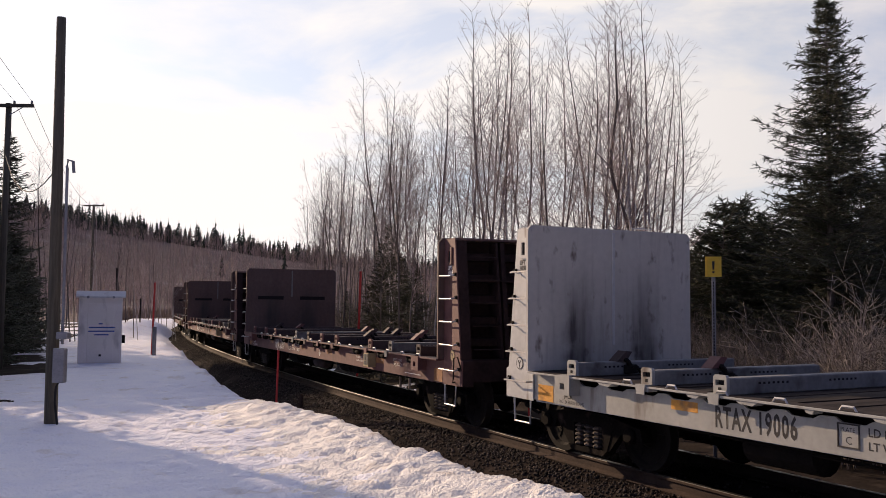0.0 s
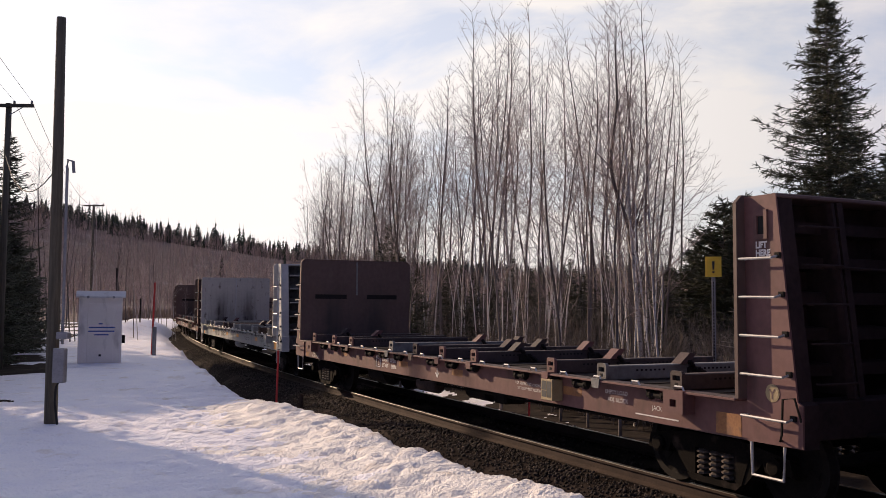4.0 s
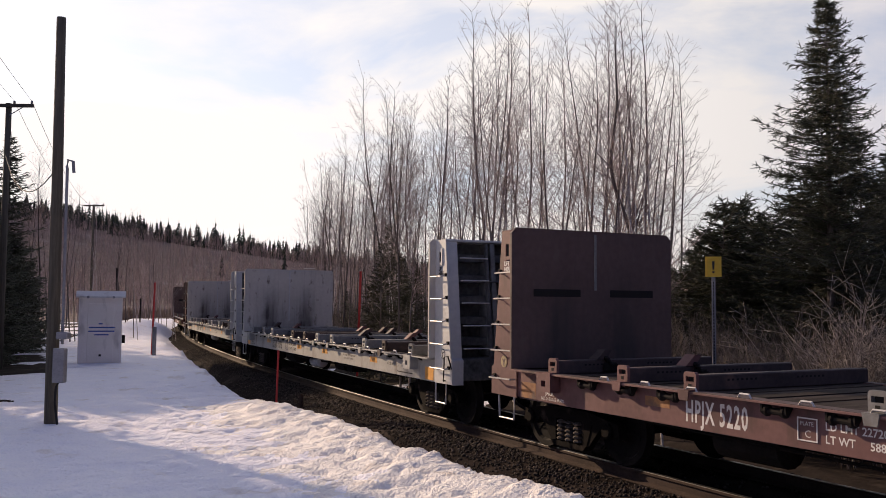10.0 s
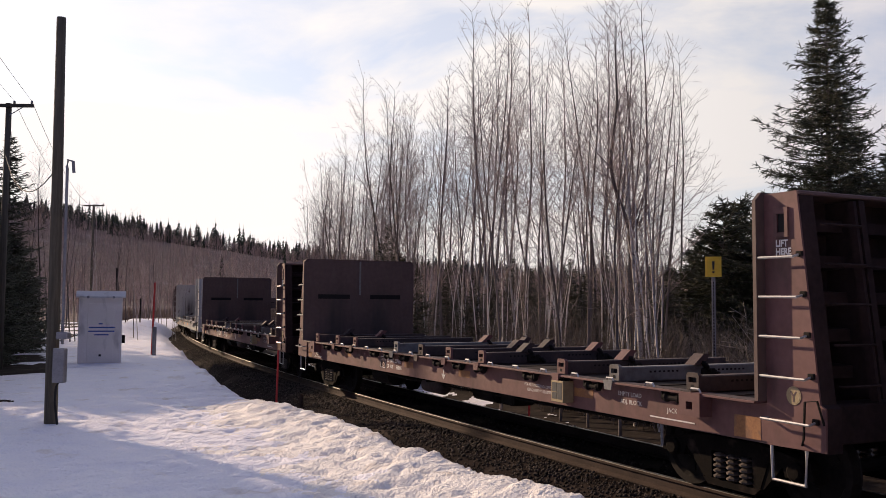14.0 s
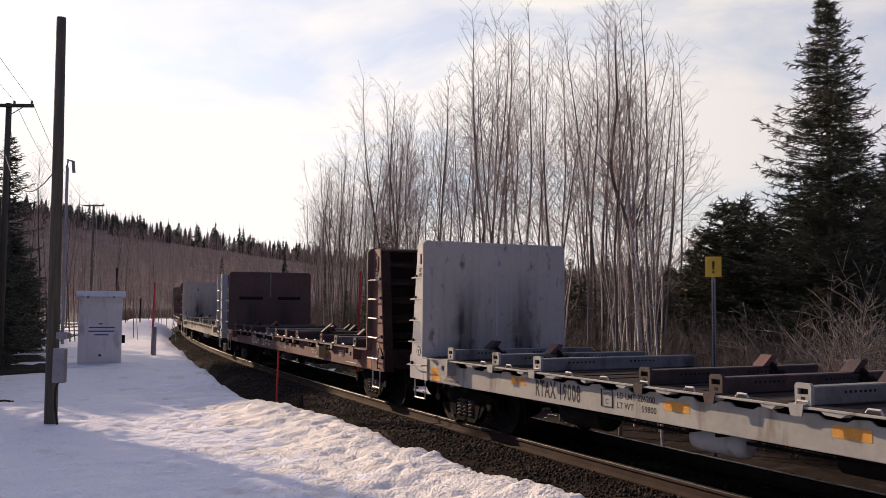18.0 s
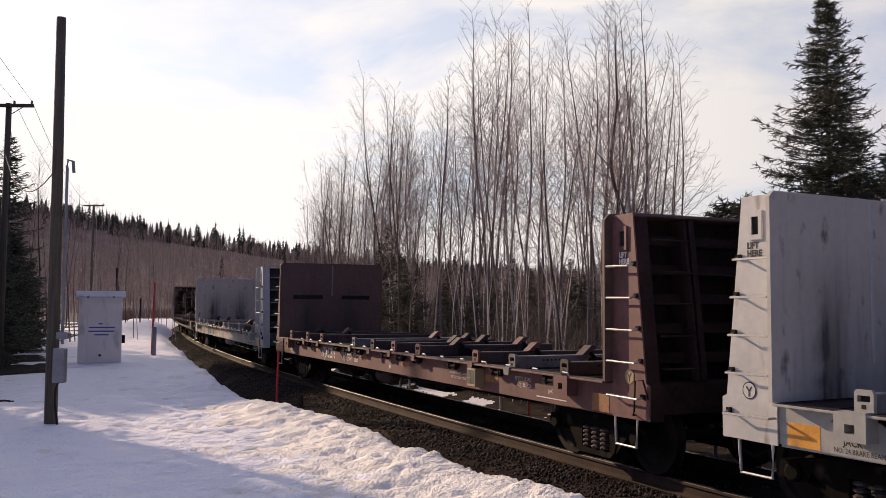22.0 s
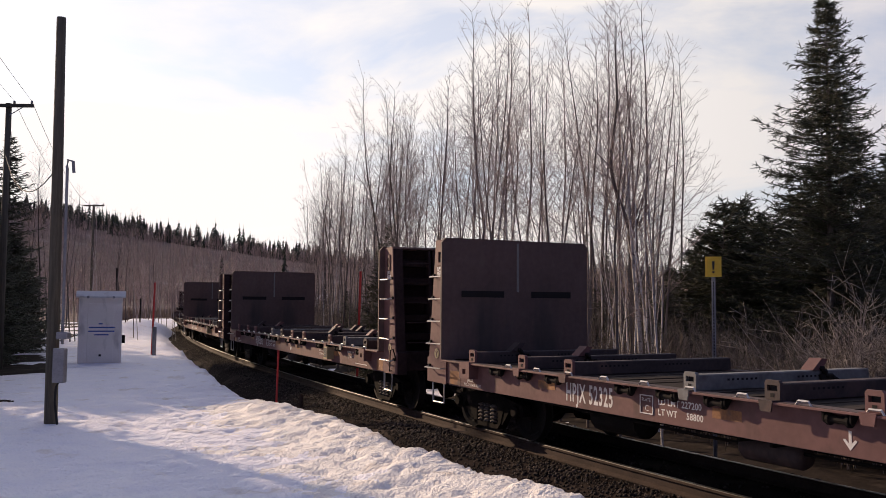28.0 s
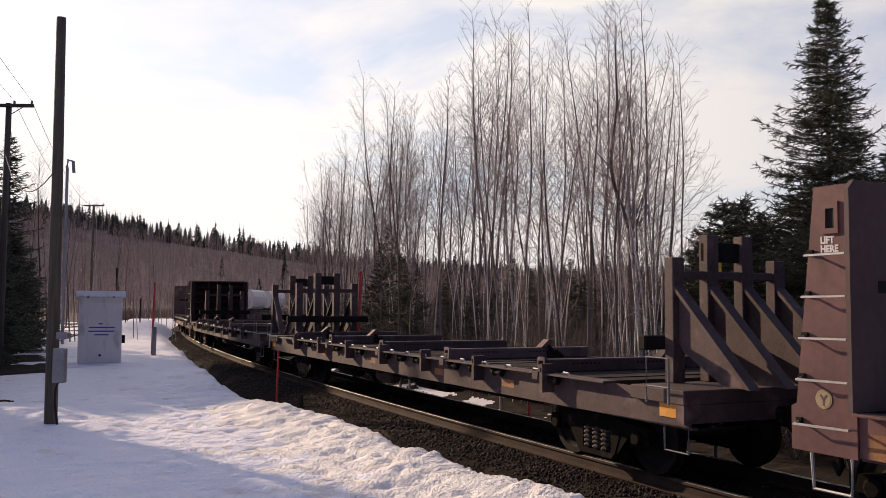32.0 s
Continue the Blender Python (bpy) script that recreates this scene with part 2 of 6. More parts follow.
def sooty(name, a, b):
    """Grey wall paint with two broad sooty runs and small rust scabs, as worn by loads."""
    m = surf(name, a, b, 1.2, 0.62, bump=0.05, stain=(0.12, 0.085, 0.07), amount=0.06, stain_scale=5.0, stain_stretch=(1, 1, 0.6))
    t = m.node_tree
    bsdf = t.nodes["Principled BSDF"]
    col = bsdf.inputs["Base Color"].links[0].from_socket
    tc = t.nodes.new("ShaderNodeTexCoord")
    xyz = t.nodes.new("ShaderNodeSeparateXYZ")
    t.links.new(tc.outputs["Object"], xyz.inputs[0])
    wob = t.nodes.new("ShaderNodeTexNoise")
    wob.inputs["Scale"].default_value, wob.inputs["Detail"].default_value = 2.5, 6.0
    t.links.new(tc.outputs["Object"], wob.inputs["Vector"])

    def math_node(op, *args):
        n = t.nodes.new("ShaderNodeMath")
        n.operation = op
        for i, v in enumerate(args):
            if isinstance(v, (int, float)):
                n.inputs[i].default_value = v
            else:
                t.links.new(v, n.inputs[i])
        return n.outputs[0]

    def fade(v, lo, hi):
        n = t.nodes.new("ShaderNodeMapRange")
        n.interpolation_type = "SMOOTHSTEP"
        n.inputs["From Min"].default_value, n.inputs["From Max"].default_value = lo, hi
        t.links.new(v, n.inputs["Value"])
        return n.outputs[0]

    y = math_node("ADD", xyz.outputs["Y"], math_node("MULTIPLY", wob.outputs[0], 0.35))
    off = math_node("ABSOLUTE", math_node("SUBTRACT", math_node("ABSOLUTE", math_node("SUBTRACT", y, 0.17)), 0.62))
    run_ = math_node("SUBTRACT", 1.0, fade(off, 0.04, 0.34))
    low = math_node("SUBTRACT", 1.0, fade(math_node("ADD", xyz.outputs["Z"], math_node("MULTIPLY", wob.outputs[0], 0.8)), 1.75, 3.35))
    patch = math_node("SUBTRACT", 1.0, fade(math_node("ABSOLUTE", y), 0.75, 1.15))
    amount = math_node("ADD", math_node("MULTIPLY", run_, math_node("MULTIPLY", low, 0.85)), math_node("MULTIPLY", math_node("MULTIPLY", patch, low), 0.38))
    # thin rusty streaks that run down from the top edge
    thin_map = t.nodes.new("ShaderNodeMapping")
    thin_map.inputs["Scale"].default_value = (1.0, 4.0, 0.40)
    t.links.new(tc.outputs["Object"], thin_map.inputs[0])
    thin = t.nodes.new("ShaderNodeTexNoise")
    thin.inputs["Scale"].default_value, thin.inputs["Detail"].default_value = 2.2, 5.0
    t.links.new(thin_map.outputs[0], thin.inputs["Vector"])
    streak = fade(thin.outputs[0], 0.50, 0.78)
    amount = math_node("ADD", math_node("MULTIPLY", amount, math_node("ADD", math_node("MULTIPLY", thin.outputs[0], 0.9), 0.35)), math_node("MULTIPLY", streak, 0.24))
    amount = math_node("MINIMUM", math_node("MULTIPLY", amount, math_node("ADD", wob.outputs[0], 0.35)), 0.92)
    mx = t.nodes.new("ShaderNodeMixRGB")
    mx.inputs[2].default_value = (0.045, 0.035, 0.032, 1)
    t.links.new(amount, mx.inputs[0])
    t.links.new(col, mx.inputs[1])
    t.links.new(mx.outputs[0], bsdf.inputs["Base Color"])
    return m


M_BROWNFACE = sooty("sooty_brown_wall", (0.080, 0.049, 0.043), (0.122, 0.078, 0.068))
M_GREYFACE = sooty("sooty_grey_wall", (0.45, 0.43, 0.39), (0.55, 0.525, 0.475))


# ---- mesh helpers ----
def part(name, bm, material, parent=None, label="", smooth=False):
    """Links a bmesh (or a mesh) as one object, under a thing or a part if one is given."""
    if isinstance(bm, bmesh.types.BMesh):
        me = bpy.data.meshes.new(name)
        bmesh.ops.recalc_face_normals(bm, faces=bm.faces)
        bm.to_mesh(me)
        bm.free()
    else:
        me = bm
    if smooth:
        me.shade_smooth()
    if material and not me.materials:
        me.materials.append(material)
    ob = new(name, me)
    ob.parent = parent
    return tagged(ob, label)


def empty(name, label, category, group="", m=None):
    ob = new(name)
    ob.empty_display_size = 0.2
    if m:
        ob.matrix_basis = m
    return tagged(ob, label, category, group)


def box(bm, x0, x1, y0, y1, z0, z1, bevel=0.0, m=None):
    vs = [bm.verts.new((x, y, z)) for x in (x0, x1) for y in (y0, y1) for z in (z0, z1)]
    fs = [bm.faces.new([vs[i] for i in f]) for f in ((0, 1, 3, 2), (4, 6, 7, 5), (0, 4, 5, 1), (2, 3, 7, 6), (0, 2, 6, 4), (1, 5, 7, 3))]
    if m:
        bmesh.ops.transform(bm, matrix=m, verts=vs)
    if bevel:
        es = {e for f in fs for e in f.edges}
        bmesh.ops.bevel(bm, geom=list(es), offset=bevel, segments=1, affect="EDGES")
    return bm


def slab(bm, outline, axis, a, b):
    """A prism: an outline of 2D points carried along an axis (0 x, 1 y, 2 z) from a to b."""
    def at(p, c):
        q = list(p)
        q.insert(axis, c)
        return bm.verts.new(q)
    lo, hi = [at(p, a) for p in outline], [at(p, b) for p in outline]
    n = len(outline)
    bm.faces.new(lo)
    bm.faces.new(hi[::-1])
    for i in range(n):
        bm.faces.new((lo[i], hi[i], hi[(i + 1) % n], lo[(i + 1) % n]))
    return bm


def tube(bm, pts, r, n=6, r1=None):
    """A round bar along points, with capped ends; r1: the radius at its end."""
    pts = [Vector(p) for p in pts]
    r1 = r if r1 is None else r1
    rings = []
    for i, p in enumerate(pts):
        d = (pts[min(i + 1, len(pts) - 1)] - pts[max(i - 1, 0)]).normalized()
        side = d.cross(Vector((0, 0, 1)) if abs(d.z) < 0.9 else Vector((1, 0, 0))).normalized()
        up = side.cross(d)
        rr = r + (r1 - r) * i / (len(pts) - 1)
        rings.append([bm.verts.new(p + (side * math.cos(2 * math.pi * k / n) + up * math.sin(2 * math.pi * k / n)) * rr) for k in range(n)])
    for a, b in zip(rings, rings[1:]):
        for k in range(n):
            bm.faces.new((a[k], a[(k + 1) % n], b[(k + 1) % n], b[k]))
    bm.faces.new(rings[0])
    bm.faces.new(rings[-1][::-1])
    return bm


def lathe(bm, profile, axis=1, n=20, centre=(0, 0, 0)):
    """A body of revolution; profile: (position along the axis, radius)."""
    rings = []
    for a, r in profile:
        ring = []
        for k in range(n):
            u, v = r * math.cos(2 * math.pi * k / n), r * math.sin(2 * math.pi * k / n)
            q = [u, v]
            q.insert(axis, a)
            ring.append(bm.verts.new(Vector(q) + Vector(centre)))
        rings.append(ring)
    for a, b in zip(rings, rings[1:]):
        for k in range(n):
            bm.faces.new((a[k], a[(k + 1) % n], b[(k + 1) % n], b[k]))
    bm.faces.new(rings[0])
    bm.faces.new(rings[-1][::-1])
    return bm


def mesh_of(name, verts, faces, material):
    me = bpy.data.meshes.new(name)
    me.from_pydata(verts, [], faces)
    me.materials.append(material)
    return me


def sticks(name, segs, material, n=3):
    """One mesh of many thin tapered sticks; segs: rows of x0 y0 z0 x1 y1 z1 r0 r1."""
    a = np.array(segs, dtype=float)
    p0, p1, r0, r1 = a[:, 0:3], a[:, 3:6], a[:, 6], a[:, 7]
    d = p1 - p0
    d /= np.maximum(np.linalg.norm(d, axis=1), 1e-6)[:, None]
    ref = np.where(np.abs(d[:, 2:3]) > 0.9, np.array([[1.0, 0, 0]]), np.array([[0, 0, 1.0]]))
    u = np.cross(d, ref)
    u /= np.linalg.norm(u, axis=1)[:, None]
    w = np.cross(u, d)
    rings = []
    for p, r in ((p0, r0), (p1, r1)):
        for k in range(n):
            c, s = math.cos(2 * math.pi * k / n), math.sin(2 * math.pi * k / n)
            rings.append(p + (u * c + w * s) * r[:, None])
    verts = np.stack(rings, axis=1).reshape(-1, 3)
    base = (np.arange(len(a)) * 2 * n)[:, None, None]
    quad = np.array([[k, (k + 1) % n, n + (k + 1) % n, n + k] for k in range(n)])[None]
    faces = (base + quad).reshape(-1, 4)
    me = bpy.data.meshes.new(name)
    me.vertices.add(len(verts))
    me.vertices.foreach_set("co", verts.ravel())
    me.loops.add(faces.size)
    me.loops.foreach_set("vertex_index", faces.ravel().astype(np.int32))
    me.polygons.add(len(faces))
    me.polygons.foreach_set("loop_start", np.arange(0, faces.size, 4, dtype=np.int32))
    me.update(calc_edges=True)
    me.materials.append(material)
    return me


def lettering(text, size, material, parent, m, label="", stretch=1.0, weight=0.0, spacing=1.0):
    """Stencilled words as a thin mesh, upright on the plane of m (x along the words, y up)."""
    cu = bpy.data.curves.new("words", "FONT")
    cu.body, cu.size, cu.extrude = text, size, 0.0
    cu.resolution_u, cu.offset, cu.space_character = 2, weight, spacing
    tmp = bpy.data.objects.new("words", cu)
    scene.collection.objects.link(tmp)
    me = bpy.data.meshes.new_from_object(tmp.evaluated_get(bpy.context.evaluated_depsgraph_get()))
    bpy.data.objects.remove(tmp)
    bpy.data.curves.remove(cu)
    me.transform(m @ Matrix.Diagonal((stretch, 1, 1, 1)))
    me.materials.clear()
    me.materials.append(material)
    return part("lettering", me, material, parent, label)


# ---- the line of the track: distance s away from a point abreast of the camera, and offset to its far side ----
TRACK_X, TRACK_Y, TRACK_TURN, BEND_NEAR, BEND_FAR, BEND_AT = 2.069, 14.0, radians(-26.25), 0.0030, 0.0027, 21.96
_s = np.arange(-260.0, 720.0, 0.5)
_a = TRACK_TURN + BEND_NEAR * _s + (BEND_FAR - BEND_NEAR) * np.maximum(_s - BEND_AT, 0)
_x = np.concatenate([[0], np.cumsum(np.sin((_a[1:] + _a[:-1]) / 2) * 0.5)])
_y = np.concatenate([[0], np.cumsum(np.cos((_a[1:] + _a[:-1]) / 2) * 0.5)])
_x += TRACK_X - np.interp(0.0, _s, _x)
_y += TRACK_Y - np.interp(0.0, _s, _y)


def line(s, lat=0.0, z=0.0):
    """A point by the track: s along it, lat metres to the far side of its centre."""
    a = np.interp(s, _s, _a)
    return Vector((np.interp(s, _s, _x) + math.cos(a) * lat, np.interp(s, _s, _y) - math.sin(a) * lat, z))


def heading(s):
    return float(np.interp(s, _s, _a))


def track_coords(x, y):
    """s and lat of many points at once."""
    cs, cx, cy, ca = _s[::8], _x[::8], _y[::8], _a[::8]
    best = np.full(x.shape, 1e18)
    idx = np.zeros(x.shape, dtype=int)
    for i in range(len(cs)):
        d = (x - cx[i]) ** 2 + (y - cy[i]) ** 2
        hit = d < best
        best[hit] = d[hit]
        idx[hit] = i
    a = ca[idx]
    dx, dy = x - cx[idx], y - cy[idx]
    along = dx * np.sin(a) + dy * np.cos(a)
    s = cs[idx] + along
    lat = dx * np.cos(a) - dy * np.sin(a)
    bend = np.where(s > BEND_AT, BEND_FAR, BEND_NEAR)
    return s, lat - bend * along ** 2 / 2


# ---- ground ----
def lattice(x, y, seed):
    """Smooth value noise on arrays, about -1 to 1."""
    xi, yi = np.floor(x).astype(np.int64), np.floor(y).astype(np.int64)
    fx, fy = x - xi, y - yi
    fx, fy = fx * fx * (3 - 2 * fx), fy * fy * (3 - 2 * fy)

    def h(i, j):
        v = (i * 374761393 + j * 668265263 + seed * 974634777) & 0x7FFFFFFF
        v = ((v ^ (v >> 13)) * 1274126177) & 0x7FFFFFFF
        return ((v ^ (v >> 16)) & 0xFFFF) / 32767.5 - 1
    return (h(xi, yi) * (1 - fx) + h(xi + 1, yi) * fx) * (1 - fy) + (h(xi, yi + 1) * (1 - fx) + h(xi + 1, yi + 1) * fx) * fy


def smooth(v, a, b):
    t = np.clip((v - a) / (b - a), 0, 1)
    return t * t * (3 - 2 * t)


def ground_z(x, y, fine=True):
    x, y = np.asarray(x, dtype=float), np.asarray(y, dtype=float)
    s, lat = track_coords(x, y)
    d = -lat
    # camera side: a ploughed bank along the ballast, then a snow field
    bank = 0.27 * (1 - smooth(s, 6.0, 9.5)) + 0.08 * smooth(s, 9, 14) * (1 - smooth(s, 40, 60))
    crest = np.interp(s, [-4, -2, 0.5, 2.3, 4, 5.2, 6.4, 8.5, 11.5, 20, 31, 60], [2.52, 2.66, 2.80, 2.68, 2.74, 2.90, 3.08, 3.0, 3.0, 2.55, 2.2, 2.1])
    crest = crest + 0.07 * lattice(s * 1.1, s * 0 + 3.3, 5) + 0.04 * lattice(s * 3.7, s * 0 + 1.3, 15)
    rise = smooth(d, crest - 0.42, crest)
    fall = np.exp(-np.maximum(d - crest, 0) ** 2 / (2 * 0.75 ** 2))
    field = -0.24 - 0.05 * smooth(d, 4, 9) - 0.5 * smooth(d, 9, 16) + 0.10 * smooth(s, 18, 30)
    near = -0.75 + rise * (field + 0.75 + bank * fall)
    near = near + 0.55 * smooth(-y, -7.5, -1.0) * smooth(d, 3, 6)
    # far side: a shallow ditch, then the wood's edge
    far = -0.75 - 0.25 * smooth(lat, 2.6, 4.0) + 0.65 * smooth(lat, 4.0, 9.0)
    z = np.where(d > 0, near, far)
    if fine:
        amp = smooth(d, crest - 0.3, crest + 0.1) * np.where(d > 0, 1, 0)
        rough = 0.42 + 0.85 * np.exp(-np.maximum(d - crest, 0) / 2.4)
        z = z + amp * rough * (0.05 * lattice(x * 0.9, y * 0.9, 1) + 0.022 * lattice(x * 2.9, y * 2.9, 2) + 0.020 * lattice(x * 5.1 + 0.7 * y, y * 6.3, 3) + 0.026 * lattice(x * 11.5, y * 12.5, 4))
        pits = lattice(x * 3.1 + 9, y * 3.1, 8)
        z = z - amp * rough * 0.028 * smooth(pits, 0.40, 0.75) - amp * rough * 0.042 * smooth(lattice(x * 5.6 + 2, y * 6.7, 9), 0.40, 0.75)
        z = z + 0.10 * lattice(x * 0.35, y * 0.35, 6) * smooth(np.abs(d), 4, 12)
    # a heap of ploughed snow far down the line
    z = z + 1.25 * (1 + 0.35 * lattice(x * 0.8, y * 0.5, 17)) * np.exp(-((x + 20.9) / 2.3) ** 2 - ((y - 61.0) / 4.5) ** 2)
    # the hill across the valley
    dist = np.hypot(x, y)
    bearing = np.degrees(np.arctan2(x, y))
    top = np.interp(bearing, [-180, -60, -30, -24, -17, -9, 0, 20, 60, 180], [20, 40, 39.5, 36.5, 29.0, 21, 15, 10, 10, 20])
    up = smooth(dist, 190, 430)
    z = z + up * top * (1 + 0.06 * lattice(x / 45, y / 45, 12)) + smooth(dist, 70, 160) * 1.2 * (1 + lattice(x / 30, y / 30, 11)) * 0.4 * smooth(np.abs(lat), 8, 30)
    return z


def lines_from(dense, step, far, growth):
    a, b = dense
    inner = list(np.arange(a, b, step))
    lo, hi, st = [], [], step
    v = w = 0.0
    while max(v, w) < far:
        st *= growth
        v += st
        w += st
        lo.append(a - v)
        hi.append(b + w)
    return np.array(lo[::-1] + inner + hi)


gx = lines_from((-10.0, 6.2), 0.075, 2600, 1.062)
gy = lines_from((8.8, 25.0), 0.075, 2600, 1.062)
GX, GY = np.meshgrid(gx, gy)
GZ = ground_z(GX, GY)
nx, ny = len(gx), len(gy)
gi = np.arange(nx * ny).reshape(ny, nx)
gf = np.stack([gi[:-1, :-1], gi[:-1, 1:], gi[1:, 1:], gi[1:, :-1]], axis=-1).reshape(-1, 4)
g_me = bpy.data.meshes.new("ground")
g_me.vertices.add(nx * ny)
g_me.vertices.foreach_set("co", np.stack([GX, GY, GZ], axis=-1).ravel())
g_me.loops.add(gf.size)
g_me.loops.foreach_set("vertex_index", gf.ravel().astype(np.int32))
g_me.polygons.add(len(gf))
g_me.polygons.foreach_set("loop_start", np.arange(0, gf.size, 4, dtype=np.int32))
g_me.update(calc_edges=True)
cxm, cym = GX.ravel()[gf].mean(1), GY.ravel()[gf].mean(1)
cs_, cl_ = track_coords(cxm, cym)
snowy = ((cl_ > 3.2) & (cl_ < 5.3) & (cs_ > 3.6) & (cs_ < 20) & (lattice(cxm * 0.9, cym * 0.9, 54) + 0.35 * lattice(cxm * 4, cym * 4, 55) > 0.10)) | (lattice(cxm * 0.55, cym * 0.8, 51) > 0.30) & (cl_ > 0) & (cl_ < 4.6) 
woods = ((cl_ > 2.4) & ~snowy) | ((cl_ > 3.9 + 0.9 * lattice(cxm * 0.5, cym * 0.5, 21)) & ~snowy) | ((cl_ < -8.6 + 1.6 * lattice(cxm * 0.3, cym * 0.3, 22)) & (cs_ > 11) & (lattice(cxm * 0.7, cym * 0.5, 23) < 0.15)) | ((cl_ < -16 + 2.5 * lattice(cxm * 0.3, cym * 0.3, 22)) & (cym > 5)) | (np.hypot(cxm, cym) > 135)
g_me.materials.append(M_SNOW)
g_me.materials.append(M_FLOOR)
g_me.materials.append(M_LITTER)
g_me.materials.append(M_BANK)
bank_ = (cl_ < -2.2) & (cl_ > -4.3 - 0.8 * lattice(cxm * 1.3, cym * 1.3, 61) - 0.5 * lattice(cxm * 5, cym * 5, 62)) & (cs_ < 8.5 + 1.5 * lattice(cxm * 1.1, cym * 1.1, 63)) & (cs_ > -30)
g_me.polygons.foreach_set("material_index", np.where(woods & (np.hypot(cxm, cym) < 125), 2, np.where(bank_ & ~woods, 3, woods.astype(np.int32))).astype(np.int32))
g_me.shade_smooth()
ground = new("ground", g_me)
tagged(ground, "trodden and ploughed spring snow with a brown forest floor beyond", "ground", kind="structure")


def floor_at(x, y):
    return float(ground_z(np.array([x]), np.array([y]), True)[0])


# ---- track ----
def swept(name, section, s0, s1, step, material, parent=None, label="", closed=True):
    """A section of (lat, z) points carried along the track."""
    ss = np.arange(s0, s1 + 0.01, step)
    n = len(section)
    verts, faces = [], []
    for s in ss:
        verts += [tuple(line(s, la, z)) for la, z in section]
    for i in range(len(ss) - 1):
        for k in range(n if closed else n - 1):
            a, b = i * n + k, i * n + (k + 1) % n
            faces.append((a, b, b + n, a + n))
    if closed:
        faces += [tuple(range(n))[::-1], tuple(range((len(ss) - 1) * n, len(ss) * n))]
    return part(name, mesh_of(name, verts, faces, material), material, parent, label)


bed = swept("ballast_bed", [(-2.75, -1.0), (-2.3, -0.66), (-1.75, -0.27), (-1.45, -0.168), (1.25, -0.168), (1.6, -0.24), (2.7, -0.8), (2.9, -1.1)], -60, 420, 1.5, M_BALLAST)
tagged(bed, "dark crushed-stone ballast bed of a railway line", "ballast", kind="structure")
for side in (-1, 1):
    c = 0.755 * side
    rail = swept("rail", [(c - 0.075, -0.17), (c + 0.075, -0.17), (c + 0.075, -0.155), (c + 0.012, -0.13), (c + 0.012, -0.045), (c + 0.036, -0.036), (c + 0.036, -0.006), (c - 0.036, -0.006), (c - 0.036, -0.036), (c - 0.012, -0.045), (c - 0.012, -0.13), (c - 0.075, -0.155)], -60, 420, 1.0, M_RAIL)
    tagged(rail, "rusty steel rail with a polished running surface", "rail", "rails of the track")
    swept("rail_head", [(c - 0.036, -0.006), (c + 0.036, -0.006), (c + 0.030, 0.0), (c - 0.030, 0.0)], -60, 420, 1.0, M_RAILTOP, rail, "shiny worn running surface")


# ---- flat cars ----
LI, WID, DECK, TOP, SILL = 14.96, 3.00, 1.16, 3.20, 0.74
HALF, TRUCK_X = LI / 2, 6.70
TANK = -1.0         # where the air reservoir hangs, from the middle
SET_IN = 0.115      # how far the end walls' sides stand in from the plate's edge
WEB = 0.14          # how far the side web is set in from the car's full width
BEAMS = (0.92, 2.38, 3.52, 5.79, 6.93, 8.05, 9.21, 11.46, 12.62, 14.00)      # from the rear bulkhead's face


